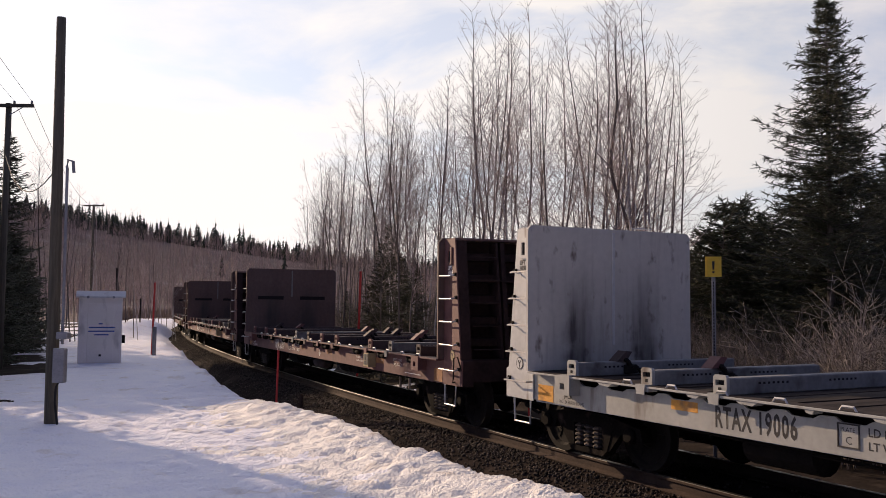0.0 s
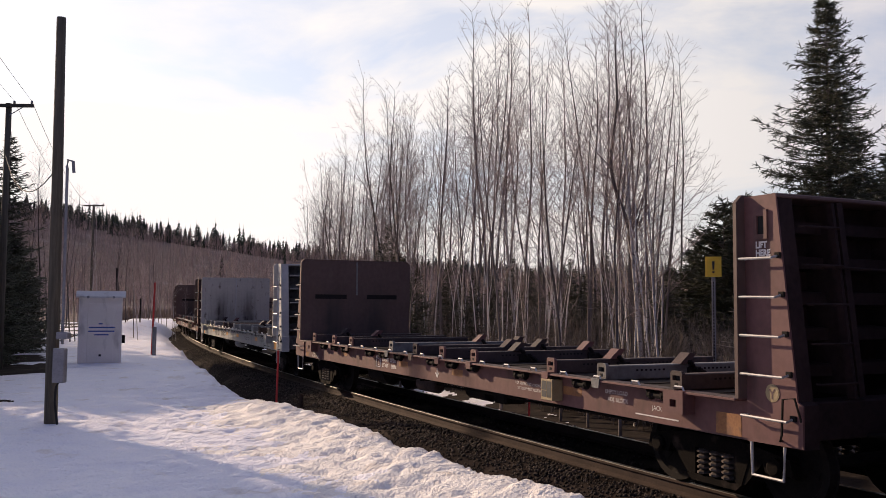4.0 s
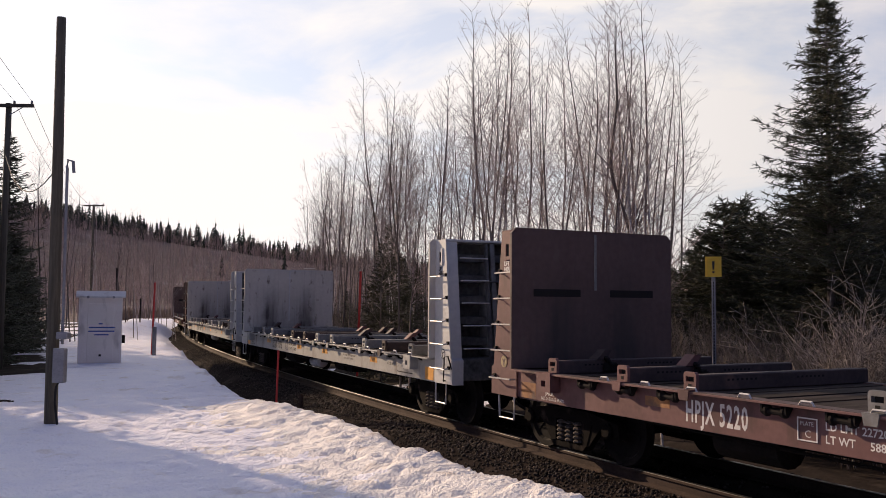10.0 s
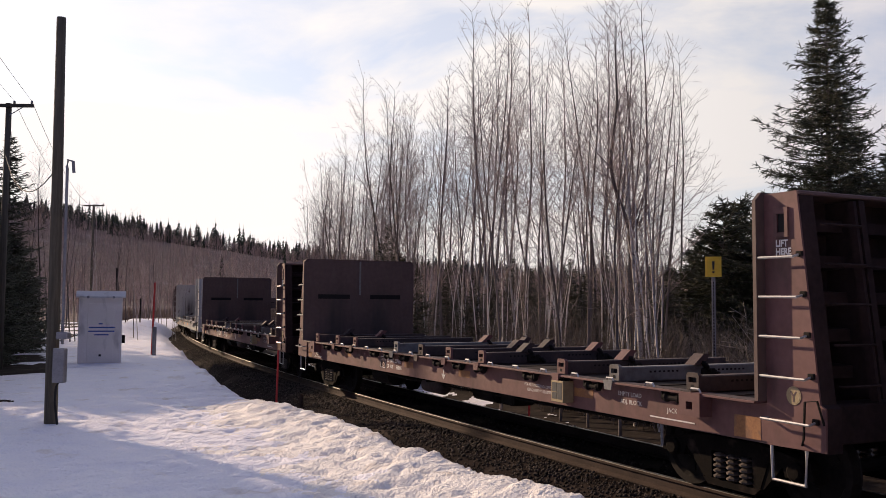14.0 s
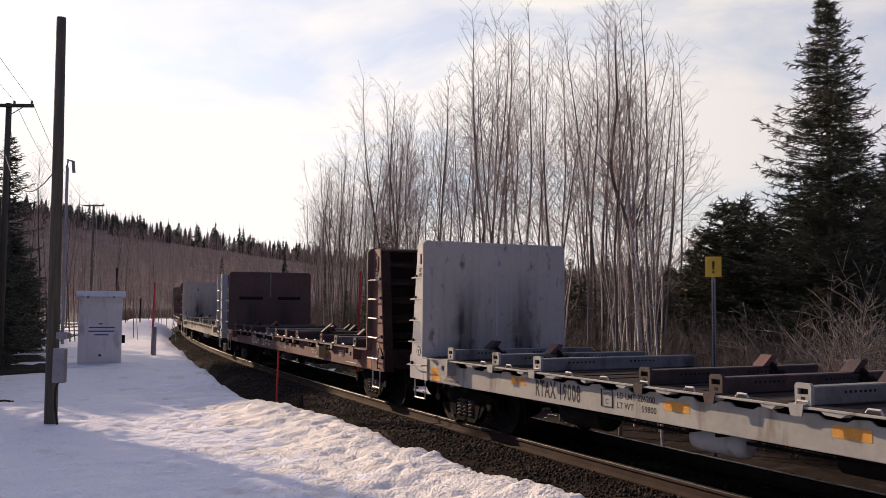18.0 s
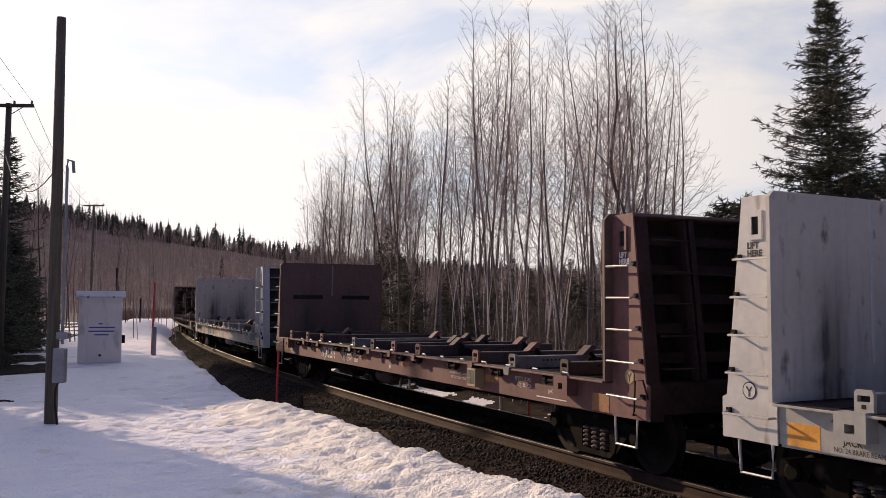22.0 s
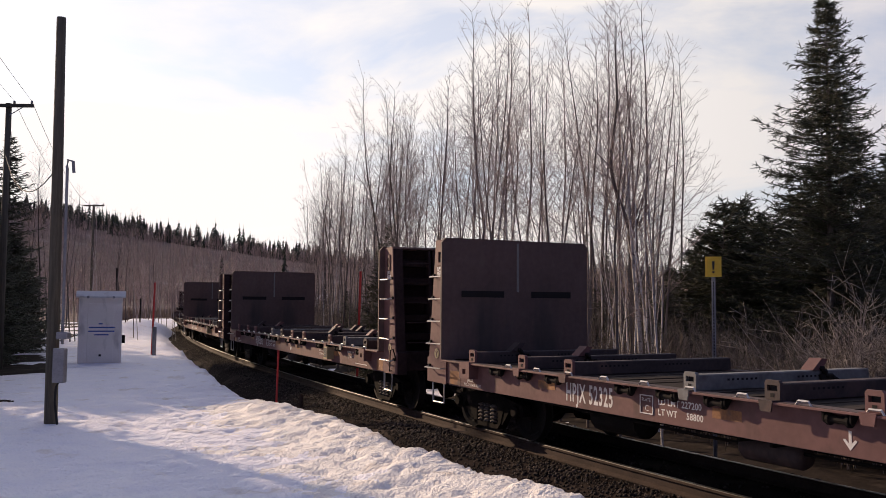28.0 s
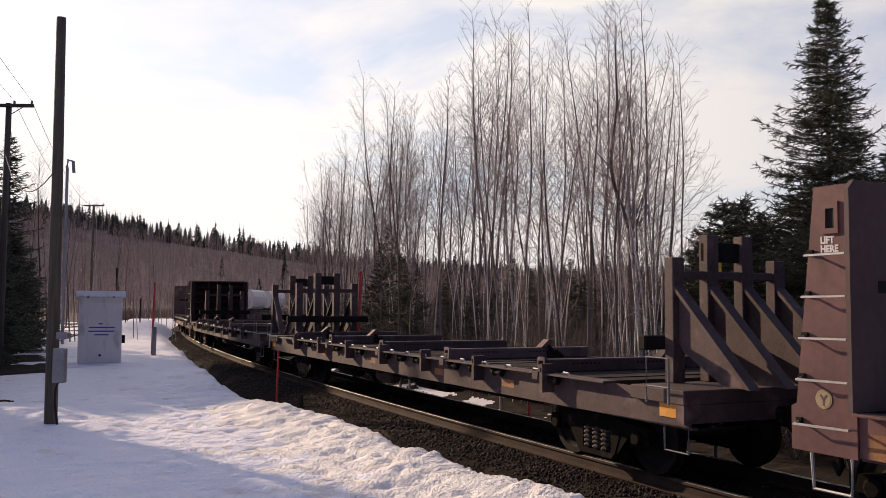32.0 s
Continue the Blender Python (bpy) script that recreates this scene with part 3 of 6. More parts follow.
def truck(parent, x, wheels):
    """A two-axle truck: side frames with springs, bolster, and turning wheels."""
    t = empty("truck", "dusty cast-steel freight truck with coil springs", "")
    t.parent, t.location = parent, (x, 0, 0)
    for sy in (-1, 1):
        y = 1.0 * sy
        bm = bmesh.new()
        slab(bm, [(-1.10, 0.40), (-1.06, 0.56), (-0.80, 0.60), (-0.42, 0.66), (0.42, 0.66), (0.80, 0.60), (1.06, 0.56), (1.10, 0.40), (0.74, 0.38), (0.70, 0.50), (-0.70, 0.50), (-0.74, 0.38)], 1, y - 0.07, y + 0.07)
        for e in (-1, 1):
            slab(bm, [(0.30 * e, 0.50), (0.52 * e, 0.50), (0.40 * e, 0.20), (0.30 * e, 0.16)], 1, y - 0.06, y + 0.06)
            slab(bm, [(0.52 * e, 0.50), (0.72 * e, 0.50), (0.44 * e, 0.20), (0.38 * e, 0.20)], 1, y - 0.05, y + 0.05)
        slab(bm, [(-0.42, 0.20), (-0.34, 0.13), (0.34, 0.13), (0.42, 0.20)], 1, y - 0.08, y + 0.08)
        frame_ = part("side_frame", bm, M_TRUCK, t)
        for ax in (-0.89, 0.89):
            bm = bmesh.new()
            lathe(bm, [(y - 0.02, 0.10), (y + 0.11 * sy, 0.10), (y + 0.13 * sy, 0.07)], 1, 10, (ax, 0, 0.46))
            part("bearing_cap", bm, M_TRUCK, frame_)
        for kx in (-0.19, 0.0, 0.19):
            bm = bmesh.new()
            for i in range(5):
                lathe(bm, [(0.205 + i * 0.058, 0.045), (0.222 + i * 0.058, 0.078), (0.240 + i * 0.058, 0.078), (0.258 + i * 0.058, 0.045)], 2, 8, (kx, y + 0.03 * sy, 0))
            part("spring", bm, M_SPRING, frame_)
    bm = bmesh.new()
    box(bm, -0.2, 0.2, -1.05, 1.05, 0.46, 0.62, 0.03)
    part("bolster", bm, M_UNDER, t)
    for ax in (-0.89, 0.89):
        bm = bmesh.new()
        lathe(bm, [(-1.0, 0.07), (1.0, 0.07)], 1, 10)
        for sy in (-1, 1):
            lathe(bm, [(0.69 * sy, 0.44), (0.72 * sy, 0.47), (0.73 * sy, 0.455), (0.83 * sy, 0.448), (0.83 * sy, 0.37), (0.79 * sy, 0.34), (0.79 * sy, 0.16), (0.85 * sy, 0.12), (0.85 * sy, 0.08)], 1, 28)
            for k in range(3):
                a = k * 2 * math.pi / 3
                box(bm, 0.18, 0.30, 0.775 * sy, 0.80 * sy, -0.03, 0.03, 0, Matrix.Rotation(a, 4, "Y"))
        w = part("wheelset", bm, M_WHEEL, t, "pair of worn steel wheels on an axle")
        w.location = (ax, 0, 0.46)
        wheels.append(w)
    return t


def rung(parent, pts, r=0.011, material=None):
    bm = bmesh.new()
    tube(bm, pts, r, 5)
    return part("grab_iron", bm, material or M_BAR, parent)


def plate_with_hole(bm, x0, x1, z0, z1, hx0, hx1, hz0, hz1, y0, y1):
    """An upright plate in the xz plane with a rectangular hole through it."""
    o = [(x0, z0), (x1, z0), (x1, z1), (x0, z1)]
    h = [(hx0, hz0), (hx1, hz0), (hx1, hz1), (hx0, hz1)]
    ring = {}
    for nm, pts in (("o", o), ("h", h)):
        for yy in (y0, y1):
            ring[nm, yy] = [bm.verts.new((p[0], yy, p[1])) for p in pts]
    for i in range(4):
        j = (i + 1) % 4
        for yy in (y0, y1):
            bm.faces.new((ring["o", yy][i], ring["o", yy][j], ring["h", yy][j], ring["h", yy][i]))
        bm.faces.new((ring["o", y0][i], ring["o", y0][j], ring["o", y1][j], ring["o", y1][i]))
        bm.faces.new((ring["h", y0][i], ring["h", y0][j], ring["h", y1][j], ring["h", y1][i]))
    return bm


def bulkhead(car, sx, paint, side_paint, grey):
    """The end wall of a car: face plate, tapered side boxes, ribs, ladder rungs. sx: +1 leading, -1 trailing."""
    b = empty("bulkhead", "tall steel end wall", "")
    b.parent, b.location = car, (HALF * sx, 0, 0)
    X = lambda v: v * sx
    h = WID / 2
    c = 0.06 if grey else 0.08
    bm = bmesh.new()
    slab(bm, [(-h, DECK), (h, DECK), (h, TOP - c), (h - c, TOP), (-h + c, TOP), (-h, TOP - c)], 0, X(0.0), X(0.045))
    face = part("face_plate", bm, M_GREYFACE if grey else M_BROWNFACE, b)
    # seam, cleats and slots on the load side
    bm = bmesh.new()
    box(bm, X(-0.012), X(0.004), -0.022, 0.022, 2.3 if not grey else 1.5, TOP - 0.05, 0.004)
    part("centre_strip", bm, M_BEAM if not grey else paint, face)
    if not grey:
        for y0, y1 in ((-1.12, -0.28), (0.28, 1.12)):
            bm = bmesh.new()
            box(bm, X(-0.006), X(0.003), y0, y1, 2.20, 2.31)
            part("slot", bm, M_DARKHOLE, face)
    # the side walls stand a little inside the plate's edge, which overhangs them
    y = h - SET_IN
    up, low, foot = 0.45, 0.68, 0.74
    for sy in (-1, 1):
        # tapered side wall
        bm = bmesh.new()
        slab(bm, [(X(0.045), SILL), (X(foot), SILL + 0.01), (X(foot), 1.15), (X(low), 1.18), (X(up), TOP - 0.02), (X(0.045), TOP - 0.02)], 1, (y - 0.02) * sy, y * sy)
        wall = part("side_wall", bm, M_GREYWALL if grey else side_paint, b)
        bm = bmesh.new()
        slab(bm, [(X(foot - 0.06), SILL), (X(foot), SILL), (X(foot), 1.15), (X(low), 1.18), (X(up), TOP - 0.02), (X(up - 0.06), TOP - 0.02), (X(low - 0.06), 1.18)], 1, (y - 0.21) * sy, (y - 0.021) * sy)
        # the brown post takes the colour that has shade in it
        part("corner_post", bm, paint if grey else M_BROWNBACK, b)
        # lifting eye: a raised collar round a dark hole
        ex = 0.27
        bm = bmesh.new()
        plate_with_hole(bm, X(ex - 0.085), X(ex + 0.085), 2.74, 3.03, X(ex - 0.045), X(ex + 0.045), 2.79, 2.97, y * sy, (y + 0.022) * sy)
        part("lifting_eye", bm, M_GREYWALL if grey else side_paint, wall)
        bm = bmesh.new()
        box(bm, X(ex - 0.045), X(ex + 0.045), (y + 0.001) * sy, (y + 0.004) * sy, 2.79, 2.97)
        part("eye_hole", bm, M_DARKHOLE, wall)
        for i, z in enumerate((2.55, 2.17, 1.79, 1.41, 1.00)):
            w = up - 0.02 + (3.1 - z) * 0.10
            out_ = (y + 0.10) * sy
            rung(b, [(X(0.06), (y + 0.005) * sy, z), (X(0.06), out_, z), (X(w), out_, z - 0.005), (X(w), (y + 0.005) * sy, z + 0.02)], 0.013)
            if sy > 0:
                continue
            bm = bmesh.new()
            box(bm, X(w - 0.035), X(w + 0.035), y * sy, (y + 0.03) * sy, z - 0.005, z + 0.05, 0.006)
            part("rung_foot", bm, M_UNDER, b)
        # end step under the sill
        bm = bmesh.new()
        tube(bm, [(X(0.10), y * sy, SILL), (X(0.11), y * sy, 0.42), (X(0.50), y * sy, 0.42), (X(0.52), y * sy, SILL)], 0.018, 6)
        part("step", bm, M_BAR, b)
        if (sx > 0) == (sy < 0):
            bm = bmesh.new()
            tube(bm, [(X(0.48), y * sy, 0.80), (X(0.52), (y + 0.06) * sy, 0.80), (X(0.54), (y + 0.06) * sy, 0.86), (X(0.56), (y + 0.06) * sy, 1.20), (X(0.70), (y + 0.06) * sy, 1.22), (X(0.72), y * sy, 1.0)], 0.012, 5)
            part("uncoupling_rod", bm, M_UNDER, b)
    # the outer side: added shade sheet, ribs and shelves, shade put into their colour
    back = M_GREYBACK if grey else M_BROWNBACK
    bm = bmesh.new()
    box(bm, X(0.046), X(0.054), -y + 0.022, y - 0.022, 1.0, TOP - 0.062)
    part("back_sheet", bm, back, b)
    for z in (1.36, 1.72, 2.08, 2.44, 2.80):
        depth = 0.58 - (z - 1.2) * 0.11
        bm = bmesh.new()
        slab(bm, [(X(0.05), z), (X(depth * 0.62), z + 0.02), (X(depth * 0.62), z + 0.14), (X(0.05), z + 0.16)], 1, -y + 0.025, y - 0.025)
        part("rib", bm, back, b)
    bm = bmesh.new()
    box(bm, X(0.046), X(up + 0.02), -y + 0.002, y - 0.002, TOP - 0.06, TOP - 0.018, 0.01)
    part("top_cap", bm, paint, b)
    for y0 in (-0.5, 0.5):
        bm = bmesh.new()
        slab(bm, [(X(0.05), 1.2), (X(low), 1.2), (X(up), TOP - 0.07), (X(0.05), TOP - 0.07)], 1, y0 - 0.04, y0 + 0.04)
        part("post", bm, M_BEAM if grey else back, b)
    for z in (2.86, 2.48, 2.10, 1.72, 1.34):
        xo = low - (z - 1.2) * (low - up) / 2 + 0.02
        rung(b, [(X(xo), -h + 0.36, z), (X(xo + 0.05), -h + 0.38, z), (X(xo + 0.05), -h + 0.86, z), (X(xo), -h + 0.88, z)], 0.012, M_BAR if grey else back)
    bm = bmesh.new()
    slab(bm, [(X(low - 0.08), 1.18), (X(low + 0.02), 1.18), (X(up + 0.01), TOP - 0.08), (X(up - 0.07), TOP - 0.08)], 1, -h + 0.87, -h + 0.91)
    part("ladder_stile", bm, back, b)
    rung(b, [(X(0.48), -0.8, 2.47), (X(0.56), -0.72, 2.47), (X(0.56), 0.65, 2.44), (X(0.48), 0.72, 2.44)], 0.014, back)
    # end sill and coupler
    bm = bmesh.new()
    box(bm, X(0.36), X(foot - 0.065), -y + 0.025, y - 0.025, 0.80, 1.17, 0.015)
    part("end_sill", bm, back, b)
    bm = bmesh.new()
    box(bm, X(0.50), X(1.12), -0.11, 0.11, 0.72, 0.94, 0.03)
    box(bm, X(1.10), X(1.40), -0.17, 0.13, 0.68, 1.0, 0.05)
    part("coupler", bm, M_TRUCK, b)
    bm = bmesh.new()
    tube(bm, [(X(0.46), -0.42, 0.80), (X(0.86), -0.42, 0.84), (X(0.98), -0.40, 0.72), (X(1.0), -0.34, 0.45), (X(1.15), -0.2, 0.34), (X(1.28), -0.1, 0.42)], 0.028, 6)
    part("brake_hose", bm, M_UNDER, b)
    if sx > 0 and grey:
        bm = bmesh.new()
        ring = [(X(0.72), 0.25 * math.cos(i * math.pi / 8), 2.35 + 0.25 * math.sin(i * math.pi / 8)) for i in range(17)]
        tube(bm, ring, 0.014, 5)
        for i in range(0, 16, 4):
            tube(bm, [(X(0.72), 0, 2.35), ring[i]], 0.012, 4)
        box(bm, X(0.46), X(0.72), -0.16, 0.16, 2.0, 2.5, 0.03)
        part("hand_brake", bm, M_UNDER, b)
    if grey:
        bm = bmesh.new()
        tube(bm, [(X(0.25), 0.55, TOP - 0.02), (X(0.25), 0.55, TOP + 0.06), (X(0.25), 0.95, TOP + 0.06), (X(0.25), 0.95, TOP - 0.02)], 0.013, 5)
        part("top_grab", bm, M_BAR, b)
    return b


def car_frame(car, paint, side_paint, orange, ends):
    """Deck, sills, under gear and couplers common to the flat cars. ends: how far the sills run beyond the load space."""
    h = WID / 2
    e = HALF + ends
    bm = bmesh.new()
    n = 62
    for i in range(n):
        x = -HALF + 0.05 + i * (LI - 0.1) / n
        box(bm, x, x + (LI - 0.1) / n - 0.012, -h + 0.205, h - 0.205, DECK - 0.07, DECK - 0.012 + 0.006 * math.sin(i * 2.7))
    tagged(part("deck", bm, M_WOOD, car, "weathered dark plank deck"), kind="stuff")
    for sy in (-1, 1):
        bm = bmesh.new()
        edge_ = [(e, DECK - 0.03), (-e, DECK - 0.03)]
        if orange:
            # shallow scallops under the flange, made up to shape its shadow and grime band
            edge_ = [(e, DECK - 0.03), (HALF - 0.55, DECK - 0.03), (HALF - 0.56, DECK - 0.10)]
            x = HALF - 0.75
            while x > -HALF + 0.80:
                edge_ += [(x, DECK - 0.078), (x - 0.16, DECK - 0.085), (x - 0.24, DECK - 0.125), (x - 0.48, DECK - 0.12)]
                x -= 0.55
            edge_ += [(-HALF + 0.56, DECK - 0.10), (-HALF + 0.55, DECK - 0.03), (-e, DECK - 0.03)]
        slab(bm, [(-e, SILL + 0.02), (-HALF + 1.2, SILL), (HALF - 1.2, SILL), (e, SILL + 0.02)] + edge_, 1, (h - 0.17) * sy, (h - WEB) * sy)
        web = part("side_sill", bm, side_paint, car)
        if orange:
            # dark sheet added behind the scallops, in place of shadow and grime
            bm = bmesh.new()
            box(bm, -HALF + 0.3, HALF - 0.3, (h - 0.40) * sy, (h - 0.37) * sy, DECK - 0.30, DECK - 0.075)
            part("inner_rail", bm, M_UNDER, web, "dark sheet added for the band of shadow and grime under the flange")
        bm = bmesh.new()
        box(bm, -HALF, HALF, (h - 0.20) * sy, (h + 0.01) * sy, DECK - 0.03, DECK - 0.005, 0.004)
        part("top_flange", bm, side_paint, web)
        bm = bmesh.new()
        box(bm, -HALF + 0.02, HALF - 0.02, (h - 0.197) * sy, (h - 0.012) * sy, DECK - 0.006, DECK - 0.001)
        part("deck_edge", bm, M_WOOD if orange else M_DOLLY, web, "grimy edge of the deck")
        bm = bmesh.new()
        box(bm, -e, e, (h - 0.25) * sy, (h - 0.171) * sy, SILL - 0.01, SILL + 0.015)
        part("bottom_flange", bm, paint, web)
        # notched lash brackets under the flange throw ragged shadows on the web
        k = 0
        x = -HALF + 1.7
        while x < HALF - 1.2:
            if sy > 0:
                break
            k += 1
            if orange:
                bm = bmesh.new()
                w = 0.10 + 0.05 * math.sin(k * 2.1)
                slab(bm, [(x - w, DECK - 0.031), (x + w, DECK - 0.031), (x + w * 0.5, DECK - 0.07), (x - w * 0.7, DECK - 0.06)], 1, -h + WEB - 0.001, -h + 0.0)
                part("lash_bracket", bm, side_paint, web)
            elif k % 4:
                # a ratchet winch: drum, cheeks and pawl
                bm = bmesh.new()
                lathe(bm, [(x - 0.13, 0.03), (x - 0.12, 0.056), (x - 0.09, 0.056), (x - 0.08, 0.034), (x + 0.08, 0.034), (x + 0.09, 0.056), (x + 0.12, 0.056), (x + 0.13, 0.03)], 0, 10, (0, -h + 0.065, DECK - 0.098))
                slab(bm, [(-h + WEB - 0.001, DECK - 0.031), (-h + 0.02, DECK - 0.031), (-h + 0.02, DECK - 0.11), (-h + 0.06, DECK - 0.14)], 0, x - 0.155, x - 0.135)
                slab(bm, [(-h + WEB - 0.001, DECK - 0.031), (-h + 0.02, DECK - 0.031), (-h + 0.02, DECK - 0.11), (-h + 0.06, DECK - 0.14)], 0, x + 0.135, x + 0.155)
                part("lash_winch", bm, M_UNDER, web, "black ratchet winch")
            bm = bmesh.new()
            tube(bm, [(x + 0.3, (h - 0.03) * sy, DECK - 0.01), (x + 0.33, (h - 0.03) * sy, DECK + 0.035), (x + 0.45, (h - 0.03) * sy, DECK + 0.035), (x + 0.48, (h - 0.03) * sy, DECK - 0.01)], 0.014, 4)
            part("lash_ring", bm, M_BAR, web)
            x += 0.75
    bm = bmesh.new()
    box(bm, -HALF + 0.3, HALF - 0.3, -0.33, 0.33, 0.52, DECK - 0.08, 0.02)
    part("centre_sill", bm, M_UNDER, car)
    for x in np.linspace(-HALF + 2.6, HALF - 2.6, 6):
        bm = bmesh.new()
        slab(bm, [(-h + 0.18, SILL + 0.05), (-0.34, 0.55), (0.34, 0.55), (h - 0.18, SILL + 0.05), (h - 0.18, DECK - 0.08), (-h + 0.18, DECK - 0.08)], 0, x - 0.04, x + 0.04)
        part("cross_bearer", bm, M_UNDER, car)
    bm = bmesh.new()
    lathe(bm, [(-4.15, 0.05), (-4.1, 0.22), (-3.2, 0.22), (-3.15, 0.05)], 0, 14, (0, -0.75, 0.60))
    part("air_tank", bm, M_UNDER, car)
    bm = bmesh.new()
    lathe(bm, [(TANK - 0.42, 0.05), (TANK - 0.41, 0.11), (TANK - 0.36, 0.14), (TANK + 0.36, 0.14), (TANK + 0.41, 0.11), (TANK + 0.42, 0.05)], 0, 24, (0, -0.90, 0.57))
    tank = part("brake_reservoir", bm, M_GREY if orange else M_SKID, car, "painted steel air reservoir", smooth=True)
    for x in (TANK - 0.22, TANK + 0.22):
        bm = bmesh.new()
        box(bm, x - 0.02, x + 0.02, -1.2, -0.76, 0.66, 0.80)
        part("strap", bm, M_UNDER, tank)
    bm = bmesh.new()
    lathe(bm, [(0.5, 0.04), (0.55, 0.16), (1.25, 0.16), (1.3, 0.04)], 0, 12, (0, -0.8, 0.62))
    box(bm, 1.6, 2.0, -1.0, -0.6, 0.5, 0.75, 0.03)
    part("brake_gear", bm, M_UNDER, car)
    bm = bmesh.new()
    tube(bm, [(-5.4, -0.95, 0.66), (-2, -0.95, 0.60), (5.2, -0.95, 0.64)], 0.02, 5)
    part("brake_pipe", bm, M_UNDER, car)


def skids(car, positions, paint, alt, side):
    """Low steel bolsters laid across the deck, each with a pierced end plate and leaning chocks."""
    h = WID / 2
    for i, d in enumerate(positions):
        x = -HALF + d
        mat_ = alt if i % 5 == 3 or (i == 4 and alt is M_SKID) else paint
        bm = bmesh.new()
        box(bm, x - 0.08, x + 0.08, -h + 0.12, h - 0.10, DECK - 0.01, DECK + 0.17, 0.012)
        bolster = part("skid", bm, mat_, car, "steel bolster across the deck")
        bm = bmesh.new()
        plate_with_hole(bm, x - 0.095, x + 0.095, DECK + 0.0, DECK + 0.175, x - 0.062, x + 0.062, DECK + 0.095, DECK + 0.150, -h + 0.075, -h + 0.118)
        slab(bm, [(x - 0.095, DECK + 0.175), (x + 0.095, DECK + 0.175), (x + 0.075, DECK + 0.200), (x - 0.075, DECK + 0.200)], 1, -h + 0.075, -h + 0.118)
        # a tongue that hooks down over the deck's edge
        slab(bm, [(x - 0.085, DECK), (x + 0.085, DECK), (x + 0.065, DECK - 0.10), (x - 0.065, DECK - 0.10)], 1, -h - 0.025, -h - 0.011)
        box(bm, x - 0.085, x + 0.085, -h - 0.025, -h + 0.118, DECK + 0.001, DECK + 0.012)
        part("end_plate", bm, side if i % 5 in (0, 1, 2) else mat_, bolster)
        bm = bmesh.new()
        box(bm, x - 0.05, x + 0.05, -h + 0.112, -h + 0.116, DECK + 0.090, DECK + 0.155)
        box(bm, x - 0.022, x + 0.022, -h + 0.072, -h + 0.0755, DECK + 0.035, DECK + 0.072)
        part("plate_opening", bm, M_DARKHOLE, bolster)
        bm = bmesh.new()
        for y0 in (-0.95, 0.15):
            for j in range(7):
                box(bm, x + 0.0795, x + 0.082, y0 + j * 0.07, y0 + j * 0.07 + 0.032, DECK + 0.095, DECK + 0.118)
        tagged(part("bolt_holes", bm, M_DARKHOLE, bolster, "rows of small dark bolt holes"), "rows of small dark bolt holes", kind="stuff")
        for y, lean in ((-0.62 + 0.25 * (i % 3), 0.12), (0.72 - 0.2 * (i % 2), 0.12)):
            if (i * 5 + (3 if y > 0 else 0)) % 7 in (1, 3, 6):
                continue
            bm = bmesh.new()
            slab(bm, [(y - 0.13, DECK + 0.172), (y + 0.03, DECK + 0.172), (y + 0.13, DECK + 0.30), (y + 0.03, DECK + 0.31)], 0, x - 0.09, x + 0.09)
            chock = part("chock", bm, (M_SKID, M_OXIDE, M_DOLLY)[(i + (y > 0)) % 3], bolster)
            # the chock's chain hangs down the bolster's side
            bm = bmesh.new()
            for j in range(7):
                lathe(bm, [(-0.035, 0.012), (-0.015, 0.034), (0.015, 0.034), (0.035, 0.012)], j % 3, 6, (x + 0.105 + 0.012 * (j % 2), y + 0.02 + 0.045 * j * (0.5 if j < 4 else 1), DECK + 0.19 - 0.028 * j))
            box(bm, x + 0.082, x + 0.125, y - 0.02, y + 0.20, DECK + 0.01, DECK + 0.13, 0.012)
            part("chain", bm, M_UNDER, chock)


def jack_pads(car, side_paint):
    h = WID / 2
    for x in (-HALF + 0.85, HALF - 0.90):
        for sy in (-1, 1):
            bm = bmesh.new()
            plate_with_hole(bm, x - 0.16, x + 0.16, SILL + 0.17, DECK + 0.0, x - 0.05, x + 0.05, SILL + 0.24, SILL + 0.32, (h - WEB + 0.001) * sy, (h + 0.03) * sy)
            pad = part("jack_pad", bm, side_paint, car)
            bm = bmesh.new()
            box(bm, x - 0.05, x + 0.05, (h - WEB + 0.002) * sy, (h - WEB + 0.008) * sy, SILL + 0.24, SILL + 0.32)
            part("pad_hole", bm, M_DARKHOLE, pad)


def patches(car, rows, material, out_=0.0):
    """Flat sheets on the camera's side of the car: x0, x1, z0, z1."""
    h = WID / 2
    for x0, x1, z0, z1 in rows:
        bm = bmesh.new()
        box(bm, x0, x1, -h + WEB - 0.003 - out_, -h + WEB - 0.001, z0, z1)
        part("reflector" if material in (M_ORANGE, M_DULL) else "marking", bm, material, car)


def near_side(x, z, y=-WID / 2 + WEB - 0.0015):
    return Matrix.Translation((x, y, z)) @ Matrix.Rotation(radians(90), 4, "X")


def end_text(car, sx, ink, y):
    """The two words under the lifting eye."""
    for word, z in (("LIFT", 2.655), ("HERE", 2.575)):
        x = HALF * sx + (0.19 if sx > 0 else -0.385)
        lettering(word, 0.088, ink, car, near_side(x, z, y), "", 0.92, 0.004)


